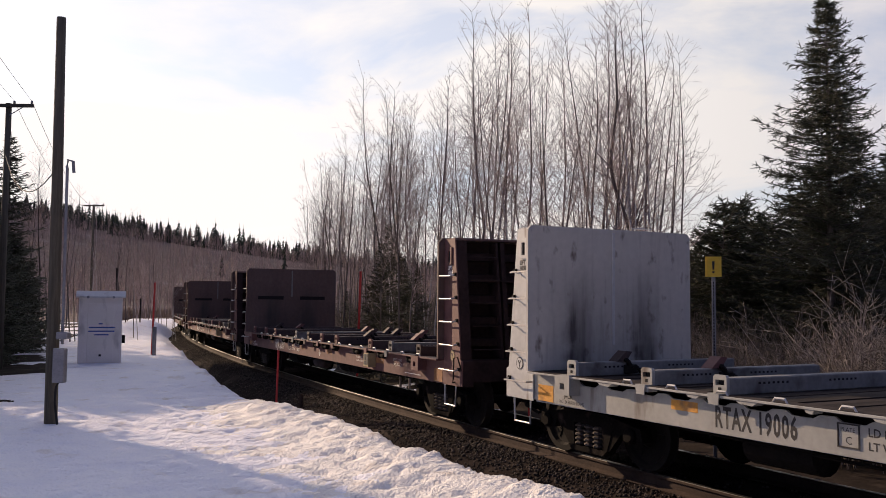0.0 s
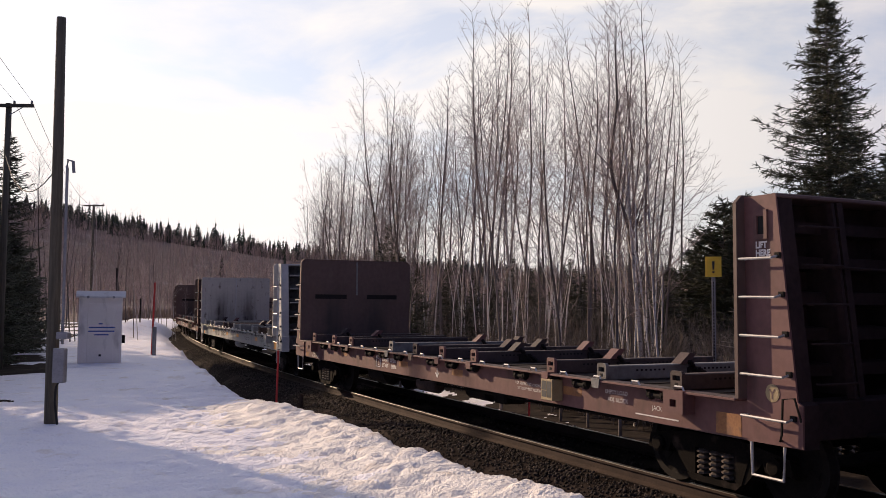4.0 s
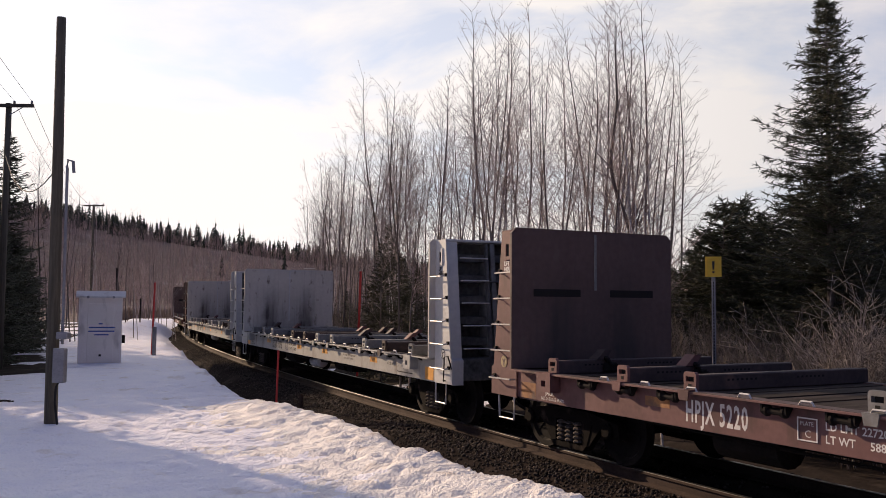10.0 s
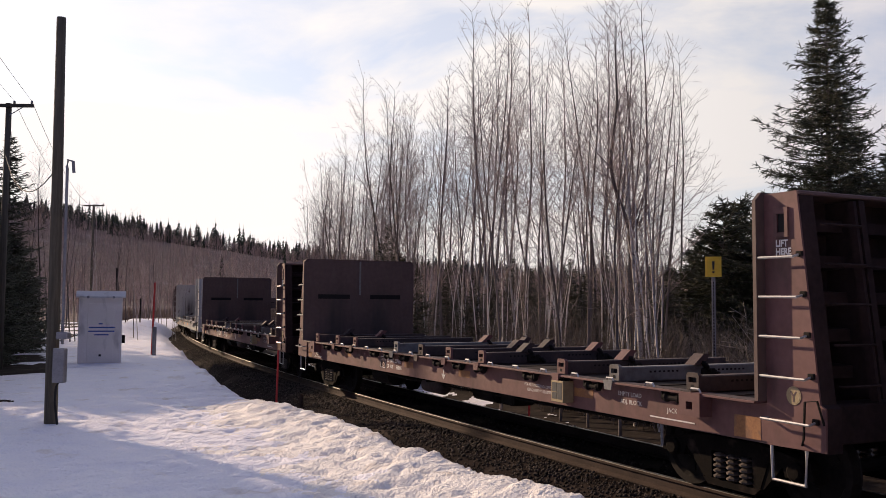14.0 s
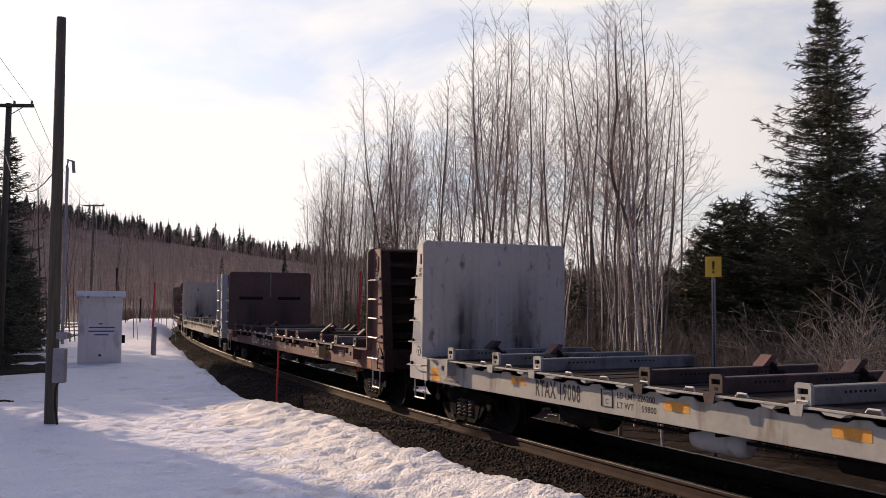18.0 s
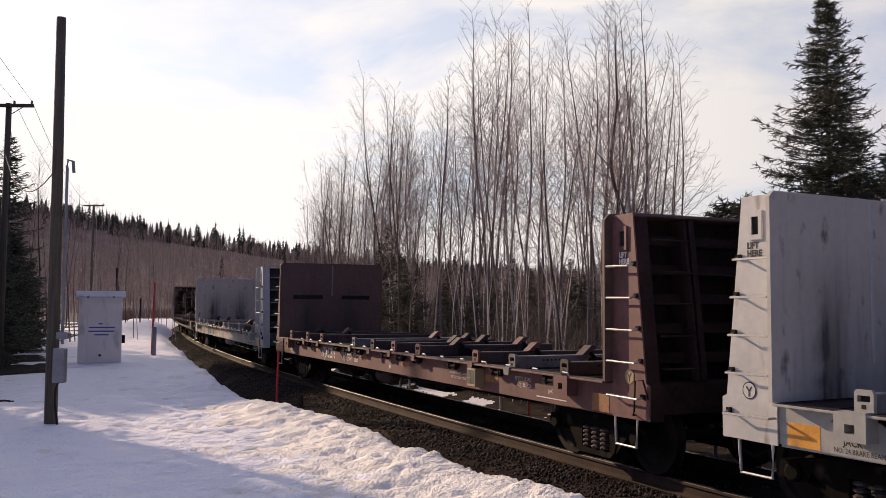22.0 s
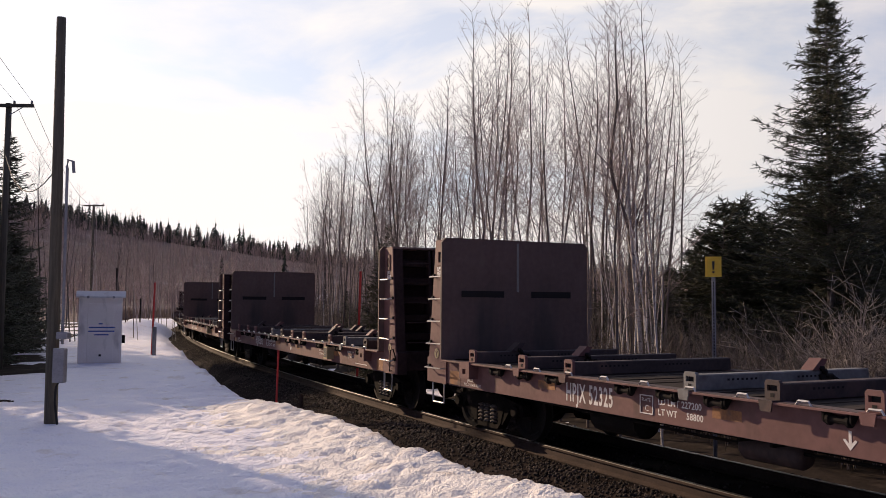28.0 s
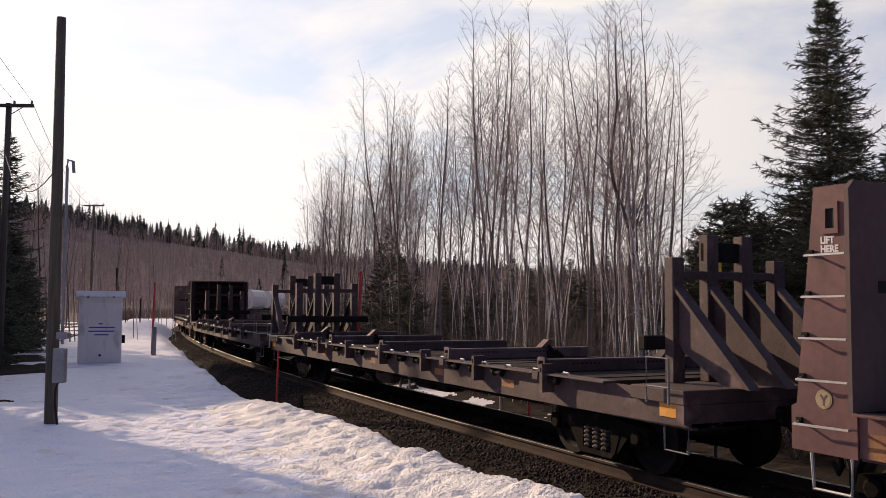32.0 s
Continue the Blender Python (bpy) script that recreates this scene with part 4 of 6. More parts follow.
def bulkhead_car(grey):
    """An empty flat car with a steel wall at each end."""
    car = empty("bulkhead_flat_car", "empty pale grey flat car with steel end walls and deck bolsters" if grey else "empty oxide-brown flat car with steel end walls and deck bolsters", "railway car", "cars of the train")
    wheels = []
    paint, side = (M_GREY, M_GREYSIDE) if grey else (M_BROWN, M_OXIDE)
    car_frame(car, paint, side, grey, 0.045)
    for sx in (-1, 1):
        bulkhead(car, sx, paint, side, grey)
    for x in (-TRUCK_X, TRUCK_X):
        truck(car, x, wheels)
    skids(car, BEAMS, M_BEAM if grey else M_SKID, M_SKID if grey else M_BEAM, side)
    jack_pads(car, side)
    r = -HALF
    patches(car, [(r + 2.72, r + 3.13, 0.92, 1.03), (r + 6.06, r + 6.47, 0.89, 1.00), (r + 8.32, r + 8.73, 0.89, 1.00), (r + 11.68, r + 12.10, 0.89, 1.00), (r + 0.06, r + 0.42, SILL + 0.02, SILL + 0.24), (-r - 0.42, -r - 0.06, SILL + 0.02, SILL + 0.24)], M_ORANGE if grey else M_DULL)
    ink = M_BLACK if grey else M_WHITE
    # small print that cannot be read, as bars
    patches(car, [(-r - 1.75, -r - 1.0, 0.80, 0.815)], ink, 0.002)
    lettering("JACK", 0.085, ink, car, near_side(r + 0.66, 0.845), "", 1.0, 0.002)
    lettering("NO. 24 BRAKE BEAMS", 0.066, ink, car, near_side(r + 0.56, 0.775), "", 0.85)
    lettering("EMPTY LOAD", 0.075, ink, car, near_side(-r - 2.35, 0.99))
    lettering("ADJ. BLOCK", 0.075, ink, car, near_side(-r - 2.30, 0.90))
    lettering("JACK", 0.075, ink, car, near_side(-r - 1.45, 0.88))
    if not grey:
        bm = bmesh.new()
        box(bm, r + 11.38, r + 11.66, -WID / 2 - 0.03, -WID / 2 + WEB, 0.80, 1.08, 0.006)
        holder = part("card_holder", bm, M_CREST, car, "steel card holder with a dark board in a pale frame")
        for x0, x1, z0, z1 in ((0.025, 0.135, 0.135, 0.255), (0.025, 0.135, 0.04, 0.125), (0.150, 0.255, 0.04, 0.255)):
            bm = bmesh.new()
            box(bm, r + 11.38 + x0, r + 11.38 + x1, -WID / 2 - 0.033, -WID / 2 - 0.0305, 0.80 + z0, 0.80 + z1)
            part("card", bm, M_BOARD, holder)
        # an arrow that points to the release rod
        bm = bmesh.new()
        ya, yb = -WID / 2 + WEB - 0.004, -WID / 2 + WEB - 0.001
        slab(bm, [(r + 7.735, 0.84), (r + 7.765, 0.84), (r + 7.765, 0.97), (r + 7.735, 0.97)], 1, ya, yb)
        slab(bm, [(r + 7.75, 0.795), (r + 7.825, 0.885), (r + 7.802, 0.895), (r + 7.75, 0.842), (r + 7.698, 0.895), (r + 7.675, 0.885)], 1, ya, yb)
        part("marking", bm, ink, car, "white painted arrow")
    text_at = 9.90 if grey else 10.42
    lettering("FOR RESTRICTED LOADING ONLY", 0.056, ink, car, near_side(r + text_at, 0.925))
    lettering("SEE EQUIPMENT REGISTER", 0.056, ink, car, near_side(r + text_at + 0.06, 0.855))
    for sx in (-1, 1):
        y = -WID / 2 + SET_IN - 0.003
        end_text(car, sx, ink, y)
        # round emblem low on the end wall's side
        bm = bmesh.new()
        ex = (HALF + 0.38) * sx
        lathe(bm, [(y, 0.088), (y - 0.002, 0.088)], 1, 18, (ex, 0, 1.24))
        crest = part("emblem", bm, M_CREST if not grey else M_BLACK, car, "round painted emblem")
        bm = bmesh.new()
        lathe(bm, [(y - 0.0025, 0.076), (y - 0.004, 0.076)], 1, 18, (ex, 0, 1.24))
        part("emblem_field", bm, M_GREYWALL if grey else M_CREST, crest)
        bm = bmesh.new()
        for ang in (180, 38, -38):
            box(bm, -0.008, 0.008, y - 0.007, y - 0.0045, 0.0, 0.055, 0, Matrix.Translation((ex, 0, 1.235)) @ Matrix.Rotation(radians(ang), 4, "Y"))
        part("emblem_mark", bm, M_BLACK if grey else M_BROWN, crest)
    # plate box and weights
    bm = bmesh.new()
    plate_with_hole(bm, r + 4.89, r + 5.12, 0.815, 1.035, r + 4.902, r + 5.108, 0.827, 1.023, -WID / 2 + WEB - 0.010, -WID / 2 + WEB - 0.002)
    part("plate_box", bm, ink, car)
    lettering("PLATE", 0.055, ink, car, near_side(r + 4.92, 0.96))
    lettering("C", 0.10, ink, car, near_side(r + 4.97, 0.85))
    lettering("LD LMT " + ("226200" if grey else "227200"), 0.105, ink, car, near_side(r + 5.20, 0.945), "", 1.0, 0.002)
    lettering("LT WT     " + ("59800" if grey else "58800"), 0.105, ink, car, near_side(r + 5.20, 0.825), "", 1.0, 0.002)
    return car, wheels


def frame_car():
    """An older brown flat car whose ends are four braced posts instead of a wall."""
    car = empty("post_end_flat_car", "empty old brown flat car with braced steel posts at its ends", "railway car", "cars of the train")
    wheels = []
    car_frame(car, M_DOLLY, M_DOLLY, False, 1.37)
    h = WID / 2
    for sx in (-1, 1):
        X = lambda v: (HALF + 0.42 + v) * sx
        for y, top in ((-0.82, 2.66), (-0.28, 2.95), (0.28, 2.95), (0.82, 2.66)):
            bm = bmesh.new()
            box(bm, X(0.0), X(0.16), y - 0.09, y + 0.09, DECK, top, 0.01)
            post = part("end_post", bm, M_DOLLY, car)
            bm = bmesh.new()
            slab(bm, [(X(0.17), 2.25), (X(0.17), 2.05 - 0.42), (X(0.22), 2.05 - 0.5), (X(0.9), DECK + 0.02), (X(1.30), DECK + 0.02)], 1, y - 0.012, y + 0.012)
            part("gusset", bm, M_DOLLY, post)
            bm = bmesh.new()
            slab(bm, [(X(0.165), 2.25), (X(0.165), 2.31), (X(1.36), DECK + 0.02), (X(1.30), DECK + 0.02)], 1, y - 0.075, y + 0.075)
            part("brace_flange", bm, M_DOLLY, post)
        bm = bmesh.new()
        box(bm, X(0.02), X(0.14), -0.73, 0.73, 2.40, 2.50, 0.01)
        part("cross_tie", bm, M_DOLLY, car)
        bm = bmesh.new()
        box(bm, X(-0.14), X(-0.01), -1.2, 1.2, 1.55, 1.72, 0.015)
        part("bumper_beam", bm, M_UNDER, car)
        bm = bmesh.new()
        box(bm, X(0.02), X(0.95), -h + 0.06, h - 0.06, DECK - 0.16, DECK, 0.01)
        box(bm, X(0.82), X(0.95), -h + 0.06, h - 0.06, 0.80, DECK - 0.161)
        part("end_platform", bm, M_DOLLY, car)
        bm = bmesh.new()
        box(bm, X(0.03), X(0.10), -0.37, 0.37, 2.62, 2.86, 0.01)
        part("head_board", bm, M_UNDER, car)
        bm = bmesh.new()
        box(bm, X(0.60), X(1.15), -0.11, 0.11, 0.72, 0.94, 0.03)
        box(bm, X(1.13), X(1.52), -0.17, 0.13, 0.68, 1.0, 0.05)
        part("coupler", bm, M_TRUCK, car)
        for sy in (-1, 1):
            bm = bmesh.new()
            tube(bm, [(X(0.42), (h + 0.02) * sy, 1.0), (X(0.42), (h + 0.02) * sy, 1.50), (X(0.80), (h + 0.02) * sy, 1.50), (X(0.80), (h + 0.02) * sy, 1.0)], 0.014, 6)
            tube(bm, [(X(0.42), (h + 0.02) * sy, 1.18), (X(0.80), (h + 0.02) * sy, 1.18)], 0.012, 5)
            tube(bm, [(X(0.46), (h - 0.2) * sy, 0.82), (X(0.46), (h - 0.2) * sy, 0.46), (X(0.86), (h - 0.2) * sy, 0.46), (X(0.86), (h - 0.2) * sy, 0.82)], 0.012, 6)
            part("end_handrail", bm, M_BEAM, car)
            bm = bmesh.new()
            box(bm, X(0.46), X(0.80), (h - WEB + 0.002) * sy, (h - WEB + 0.010) * sy, 0.84, 1.10)
            part("reflector", bm, M_ORANGE, car)
    for x in (-TRUCK_X, TRUCK_X):
        truck(car, x, wheels)
    skids(car, (1.4, 4.2, 7.4, 10.4, 13.4), M_DOLLY, M_BROWN, M_DOLLY)
    for i in range(7):
        x = -HALF + 1.6 + i * 2.0
        bm = bmesh.new()
        plate_with_hole(bm, x - 0.035, x + 0.035, DECK - 0.26, DECK + 0.12, x - 0.018, x + 0.018, DECK + 0.01, DECK + 0.07, -h - 0.05, -h + WEB - 0.001)
        part("stake_pocket", bm, M_DOLLY, car)
    patches(car, [(-HALF + d, -HALF + d + 0.35, 0.86, 0.97) for d in (3.4, 6.6, 9.8, 12.2)], M_DULL)
    return car, wheels


def hopper_car():
    """A pale covered hopper, seen far off beyond the bend."""
    car = empty("covered_hopper_car", "pale grey covered hopper car far down the line", "railway car", "cars of the train")
    wheels = []
    bm = bmesh.new()
    prof = [(-1.35, 1.5), (-1.5, 2.2), (-1.55, 3.2), (-1.35, 4.1), (-0.8, 4.5), (0.8, 4.5), (1.35, 4.1), (1.55, 3.2), (1.5, 2.2), (1.35, 1.5), (0.7, 1.0), (-0.7, 1.0)]
    slab(bm, prof, 0, -7.2, 7.2)
    body = part("body", bm, M_HOPPER, car)
    for x in (-7.0, -3.5, 0, 3.5, 7.0):
        bm = bmesh.new()
        slab(bm, [(p[0] * 1.02, p[1] * 1.005) for p in prof], 0, x - 0.05, x + 0.05)
        part("rib", bm, M_HOPPER, body)
    bm = bmesh.new()
    box(bm, -8.2, 8.2, -0.4, 0.4, 0.75, 1.05, 0.02)
    part("centre_sill", bm, M_UNDER, car)
    for sx in (-1, 1):
        bm = bmesh.new()
        box(bm, 7.3 * sx, 8.3 * sx, -1.45, 1.45, 1.05, 1.15, 0.01)
        part("end_platform", bm, M_UNDER, car)
    for x in (-TRUCK_X, TRUCK_X):
        truck(car, x, wheels)
    return car, wheels


def far_end(s):
    """The pose of a car whose middle is at s on the curve, its front towards the camera."""
    a, b = line(s - TRUCK_X), line(s + TRUCK_X)
    d = a - b
    return Matrix.LocRotScale((a + b) / 2, Euler((0, 0, math.atan2(d.y, d.x))), None)


def run(t):
    """Metres that the train has gone since the start."""
    return SPEED * t + GAIN * t * t


# kind and reporting mark of every car, from the front; marks that cannot be read are left out
TRAIN = [("g", "RTAX 19006"), ("b", "HPJX 52297"), ("b", "HPJX 52387"), ("b", ""), ("g", "RTAX 19023"), ("b", "HPJX 52255"), ("b", "HPJX 5220"), ("g", "RTAX 19096"), ("g", "RTAX 19007"), ("b", ""), ("b", "HPJX 52276"), ("g", "RTAX 19008"), ("b", "HPJX 52379"), ("g", "RTAX 19093"), ("b", "HPJX 52376"), ("g", "RTAX 19022"), ("f", ""), ("b", "HPJX 52325"), ("b", "HPJX 52393"), ("b", "HPJX 52315"), ("f", ""), ("f", ""), ("b", ""), ("f", ""), ("b", ""), ("f", ""), ("h", ""), ("h", ""), ("h", ""), ("h", "")]
SPEED, GAIN = 10.561, 0.00557
# slack in the couplings: metres by which a car hangs back
SLACK = {0: -0.13, 1: -0.09, 2: -0.05, 4: 0.12, 5: 0.08, 6: -0.02, 7: -0.07, 8: -0.29, 9: -0.14, 10: -0.17, 12: -0.11, 13: -0.16, 14: -0.4, 15: -0.09, 16: 0.05, 17: -0.18, 18: -0.17, 19: -0.02, 20: -0.08, 21: -0.08}
cars, middles = [], []
_at = -0.916
for k, (kind, mark) in enumerate(TRAIN):
    long = {"f": 15.80, "h": 16.6}.get(kind, LI)
    if k:
        _at += long + {"f": 3.05, "h": 2.4}.get(kind, 2.79)
    middles.append(_at - long / 2 + SLACK.get(k, 0.0))


def middle(k, t):
    """Where the middle of car k stands on the line at t."""
    return middles[k] - run(t)


def build_train():
    first = {}
    makers = {"g": lambda: bulkhead_car(True), "b": lambda: bulkhead_car(False), "f": frame_car, "h": hopper_car}
    for k, (kind, mark) in enumerate(TRAIN):
        m = far_end(middle(k, 0))
        if kind not in first:
            car, wheels = makers[kind]()
            car.matrix_basis = m
            first[kind] = car
        else:
            car = copy_thing(first[kind], m)
        cars.append((car, k, mark))
    for car, k, mark in cars:
        if mark:
            grey = TRAIN[k][0] == "g"
            lettering(mark, 0.31 if grey else 0.33, M_BLACK if grey else M_WHITE, car, near_side(-HALF + 3.38, 0.81 if grey else 0.82), "", 0.575 if grey else 0.54, 0.008, 1.14)


build_train()


def motions():
    times = [i * 0.5 for i in range(65)]
    for car, k, mark in cars:
        walk(car, [(t, far_end(middle(k, t))) for t in times])
        # wheels turn while the car is near enough to be seen
        ts = [i / 30 for i in range(961) if -26 < middle(k, i / 30) < 26]
        if not ts or k > 24:
            continue
        span = sorted({0.0, *ts, 32.0})
        for truck_ in [o for o in car.children if o.name.startswith("truck")]:
            for w in [o for o in truck_.children if o.name.startswith("wheelset")]:
                here = w.location.copy()
                rows = []
                for t in span:
                    tt = min(max(t, ts[0]), ts[-1])
                    rows.append((t, Matrix.Translation(here) @ Matrix.Rotation(run(tt) / 0.448, 4, "Y")))
                walk(w, rows)


# ---- trees ----
# for each order of branch: length of a step, chance of a side branch at a step, its share of what is left, its least length
ORDERS = ((0.20, 0.0, 0.0, 0.0), (0.20, 0.62, 0.34, 0.14), (0.26, 0.74, 0.46, 0.24), (0.38, 0.85, 0.42, 0.45))


def grow(rng, segs, p, d, length, r, order, lift=0.015, wob=0.075, angle=0.78, thin=0.0030):
    """Adds a branch that wavers along d and turns upward, and its side branches, one at a step."""
    step, chance, share, least = ORDERS[order]
    n = max(2, min(14, int(length / step)))
    step = length / n
    q, d = Vector(p), Vector(d).normalized()
    bend = Vector((rng.gauss(0, wob), rng.gauss(0, wob), 0)) * 0.6
    for i in range(n):
        d = (d + bend * (1 if i < n / 2 else -1) + Vector((rng.gauss(0, wob), rng.gauss(0, wob), rng.gauss(0, wob) + lift))).normalized()
        ra, rb = thin + (r - thin) * (1 - i / n), thin + (r - thin) * (1 - (i + 1) / n)
        e = q + d * step
        segs.append((*q, *e, ra, rb))
        q = e
        if order and i < n - 1 and rng.random() < chance:
            side = Vector((rng.gauss(0, 1), rng.gauss(0, 1), rng.gauss(0, 0.6)))
            side = (side - d * side.dot(d)).normalized()
            a = angle * rng.uniform(0.7, 1.3)
            grow(rng, segs, q, d * math.cos(a) + side * math.sin(a), least + share * (length - step * (i + 1)) * rng.uniform(0.5, 1.25), max(rb * 0.6, thin * 1.5), order - 1, lift, wob * 1.15, angle, thin)


def bare_tree(name, seed, height, girth, birch, limbs_low=0.32, leaders=1, reach=1.0, label="", kinks=()):
    """A leafless tree: a sinuous trunk, now and then a second leader, and upswept limbs with fine twigs.
    kinks: for a crooked trunk, rows of (share of the height, sideways bend there)."""
    rng = random.Random(seed)
    trunk, twigs = [], []
    q, d = Vector((0, 0, -0.15)), Vector((rng.gauss(0, 0.04), rng.gauss(0, 0.04), 1)).normalized()
    n = 26
    ends = []
    sway = Vector((rng.gauss(0, 0.012), rng.gauss(0, 0.012), 0))
    for i in range(n):
        if i % 6 == 5:
            sway = Vector((rng.gauss(0, 0.018), rng.gauss(0, 0.018), 0))
        d = (d + sway + Vector((rng.gauss(0, 0.022), rng.gauss(0, 0.022), 0.10))).normalized()
        f0, f1 = i / n, (i + 1) / n
        if kinks:
            d.x = float(np.interp(f0, [k[0] for k in kinks], [k[1] for k in kinks])) + rng.gauss(0, 0.03)
            d.normalize()
        e = q + d * height / n
        trunk.append((*q, *e, girth * (1 - f0) ** 0.85 + 0.004, girth * (1 - f1) ** 0.85 + 0.004))
        q = e
        ends.append((q.copy(), f1, girth * (1 - f1) ** 0.85 + 0.004))
    for p, f, r in ends:
        a = rng.random() * 6.28
        if f < limbs_low:
            if f > 0.06 and rng.random() < 0.45:
                grow(rng, twigs, p, (math.cos(a), math.sin(a), rng.uniform(-0.1, 0.5)), rng.uniform(0.3, 0.9), 0.006, 1)
            continue
        for k in range(2 if f > 0.55 else 1):
            a += rng.uniform(1.8, 4.4)
            up = 0.50 + 0.85 * f
            L = reach * height * (0.27 * (1.02 - f) + 0.060) * rng.uniform(0.55, 1.2)
            grow(rng, twigs, p, (math.cos(a), math.sin(a), up), L, max(r * 0.42, 0.0075), 2, 0.030)
    for k in range(leaders):
        p, f, r = ends[int(n * rng.uniform(0.38, 0.62))]
        a = rng.random() * 6.28
        grow(rng, twigs, p, (0.42 * math.cos(a), 0.42 * math.sin(a), 1), height * (1 - f) * rng.uniform(0.55, 0.85), r * 0.6, 3, 0.03, 0.06)
    tree = empty(name, label or ("slender leafless birch with pale bark" if birch else "tall leafless aspen with dark upswept branches"), "tree", "bare trees along the line")
    part("trunk", sticks("trunk", trunk, M_STEM if birch else M_BARK, 7), None, tree, smooth=True)
    part("crown", sticks("crown", twigs, M_TWIG, 3), None, tree, "bare twigs")
    return tree


def birch_sapling(seed, height):
    """A thin white-barked birch with few side twigs."""
    rng = random.Random(seed)
    trunk, twigs = [], []
    q, d = Vector((0, 0, -0.15)), Vector((0, 0, 1))
    n = 18
    for i in range(n):
        d = (d + Vector((rng.gauss(0, 0.035), rng.gauss(0, 0.035), 0.05))).normalized()
        e = q + d * height / n
        trunk.append((*q, *e, 0.030 * (1 - 0.85 * i / n), 0.030 * (1 - 0.85 * (i + 1) / n)))
        q = e
        if i > 5:
            a = rng.random() * 6.28
            grow(rng, twigs, q, (0.6 * math.cos(a), 0.6 * math.sin(a), 1), height * 0.16 * rng.uniform(0.4, 1.1), 0.006, 2)
    tree = empty("birch_tree", "thin young birch with bright white bark", "tree", "bare trees along the line")
    part("trunk", sticks("trunk", trunk, M_BIRCH, 6), None, tree, smooth=True)
    part("crown", sticks("crown", twigs, M_TWIG, 3), None, tree, "bare twigs")
    return tree


def spruce(seed, height, width, low=0.06, dense=1.0, fine=3, power=0.74):
    """A spruce: straight trunk, tiers of drooping boughs set with needled twigs."""
    rng = random.Random(seed)
    trunk = [(0, 0, -0.2 + height * i / 8, 0, 0, -0.2 + height * (i + 1) / 8, 0.013 * height * (1 - i / 8.3), 0.013 * height * (1 - (i + 1) / 8.3)) for i in range(8)]
    wood, sprays = [], []
    z = height * low
    while z < height * 0.985:
        f = z / height
        reach = width * (1 - f) ** power * (0.6 + 0.4 * min(1, (f + 0.25) * 2.2)) * rng.uniform(0.75, 1.15)
        for _ in range(max(3, int((4 + 4 * (1 - f)) * dense))):
            a = rng.random() * 6.283
            L = max(0.14, reach * (0.42 + 0.64 * rng.random()))
            q = Vector((0, 0, z + rng.uniform(-0.12, 0.12)))
            d = Vector((math.cos(a), math.sin(a), 0.5 * f - 0.16 + rng.gauss(0, 0.15)))
            k = max(2, int(L / (0.21 if fine else 0.30)))
            for i in range(k):
                t = i / k
                d2 = Vector((d.x, d.y, d.z + 0.42 * t * t)).normalized()
                e = q + d2 * L / k
                wood.append((*q, *e, 0.014 * (1 - t) + 0.004, 0.014 * (1 - t - 1 / k) + 0.004))
                side = Vector((-d.y, d.x, 0))
                tw = (0.11 + 0.36 * (1 - t) * min(1, L)) * rng.uniform(0.6, 1.2)
                for sgn in (-1, 1, rng.choice((-1, 1))):
                    w = (side * sgn * rng.uniform(0.6, 1.2) + d2 * rng.uniform(0.4, 1.1) + Vector((0, 0, rng.uniform(-0.5, 0.2)))).normalized()
                    o = q.lerp(e, rng.random())
                    sprays.append((*o, *(o + w * tw), 0.05 if not fine else rng.uniform(0.009, 0.016) if fine > 4 else rng.uniform(0.016, 0.028), 0.004))
                    for j in range(fine):
                        b = o + w * tw * rng.uniform(0.15, 1.0)
                        v = (w + Vector((rng.gauss(0, 0.55), rng.gauss(0, 0.55), rng.gauss(-0.12, 0.5)))).normalized()
                        sprays.append((*b, *(b + v * rng.uniform(0.07, 0.16)), rng.uniform(0.006, 0.011) if fine > 4 else rng.uniform(0.009, 0.017), 0.003))
                q = e
            sprays.append((*q, *(q + d2 * 0.14), 0.012, 0.003))
        z += (0.10 + 0.13 * (1 - f)) * rng.uniform(0.75, 1.25)
    sprays.append((0, 0, height * 0.96, 0, 0, height * 1.02, 0.02, 0.004))
    tree = empty("spruce_tree", "dark green spruce with drooping needled boughs", "tree", "spruces at the wood's edge")
    part("trunk", sticks("trunk", trunk, M_BARK, 7), None, tree, smooth=True)
    part("bough_wood", sticks("bough_wood", wood, M_BARK, 3), None, tree)
    part("crown", sticks("crown", sprays, M_NEEDLE, 3), None, tree, "dark green needles")
    return tree


def stand(tree, x, y, turn=0.0, scale=1.0, lean=(0.0, 0.0), z=None):
    tree.matrix_basis = Matrix.Translation((x, y, floor_at(x, y) if z is None else z)) @ Euler((radians(lean[0]), radians(lean[1]), radians(turn))).to_matrix().to_4x4() @ Matrix.Diagonal((scale, scale, scale, 1))
    return tree


def bearing_at(px_x, dist):
    """x, y of a place by its bearing (tangent, to the right of the view) and its distance ahead."""
    return px_x * dist, dist


# how high the wood's outline stands over the eye, by bearing: tangent of the bearing, rise per metre of distance
CROWN = ((-0.155, 0.13), (-0.118, 0.19), (-0.086, 0.19), (-0.054, 0.255), (-0.015, 0.275), (0.03, 0.305), (0.045, 0.345), (0.095, 0.34), (0.138, 0.325), (0.178, 0.335), (0.204, 0.36), (0.24, 0.345), (0.279, 0.29), (0.305, 0.20))


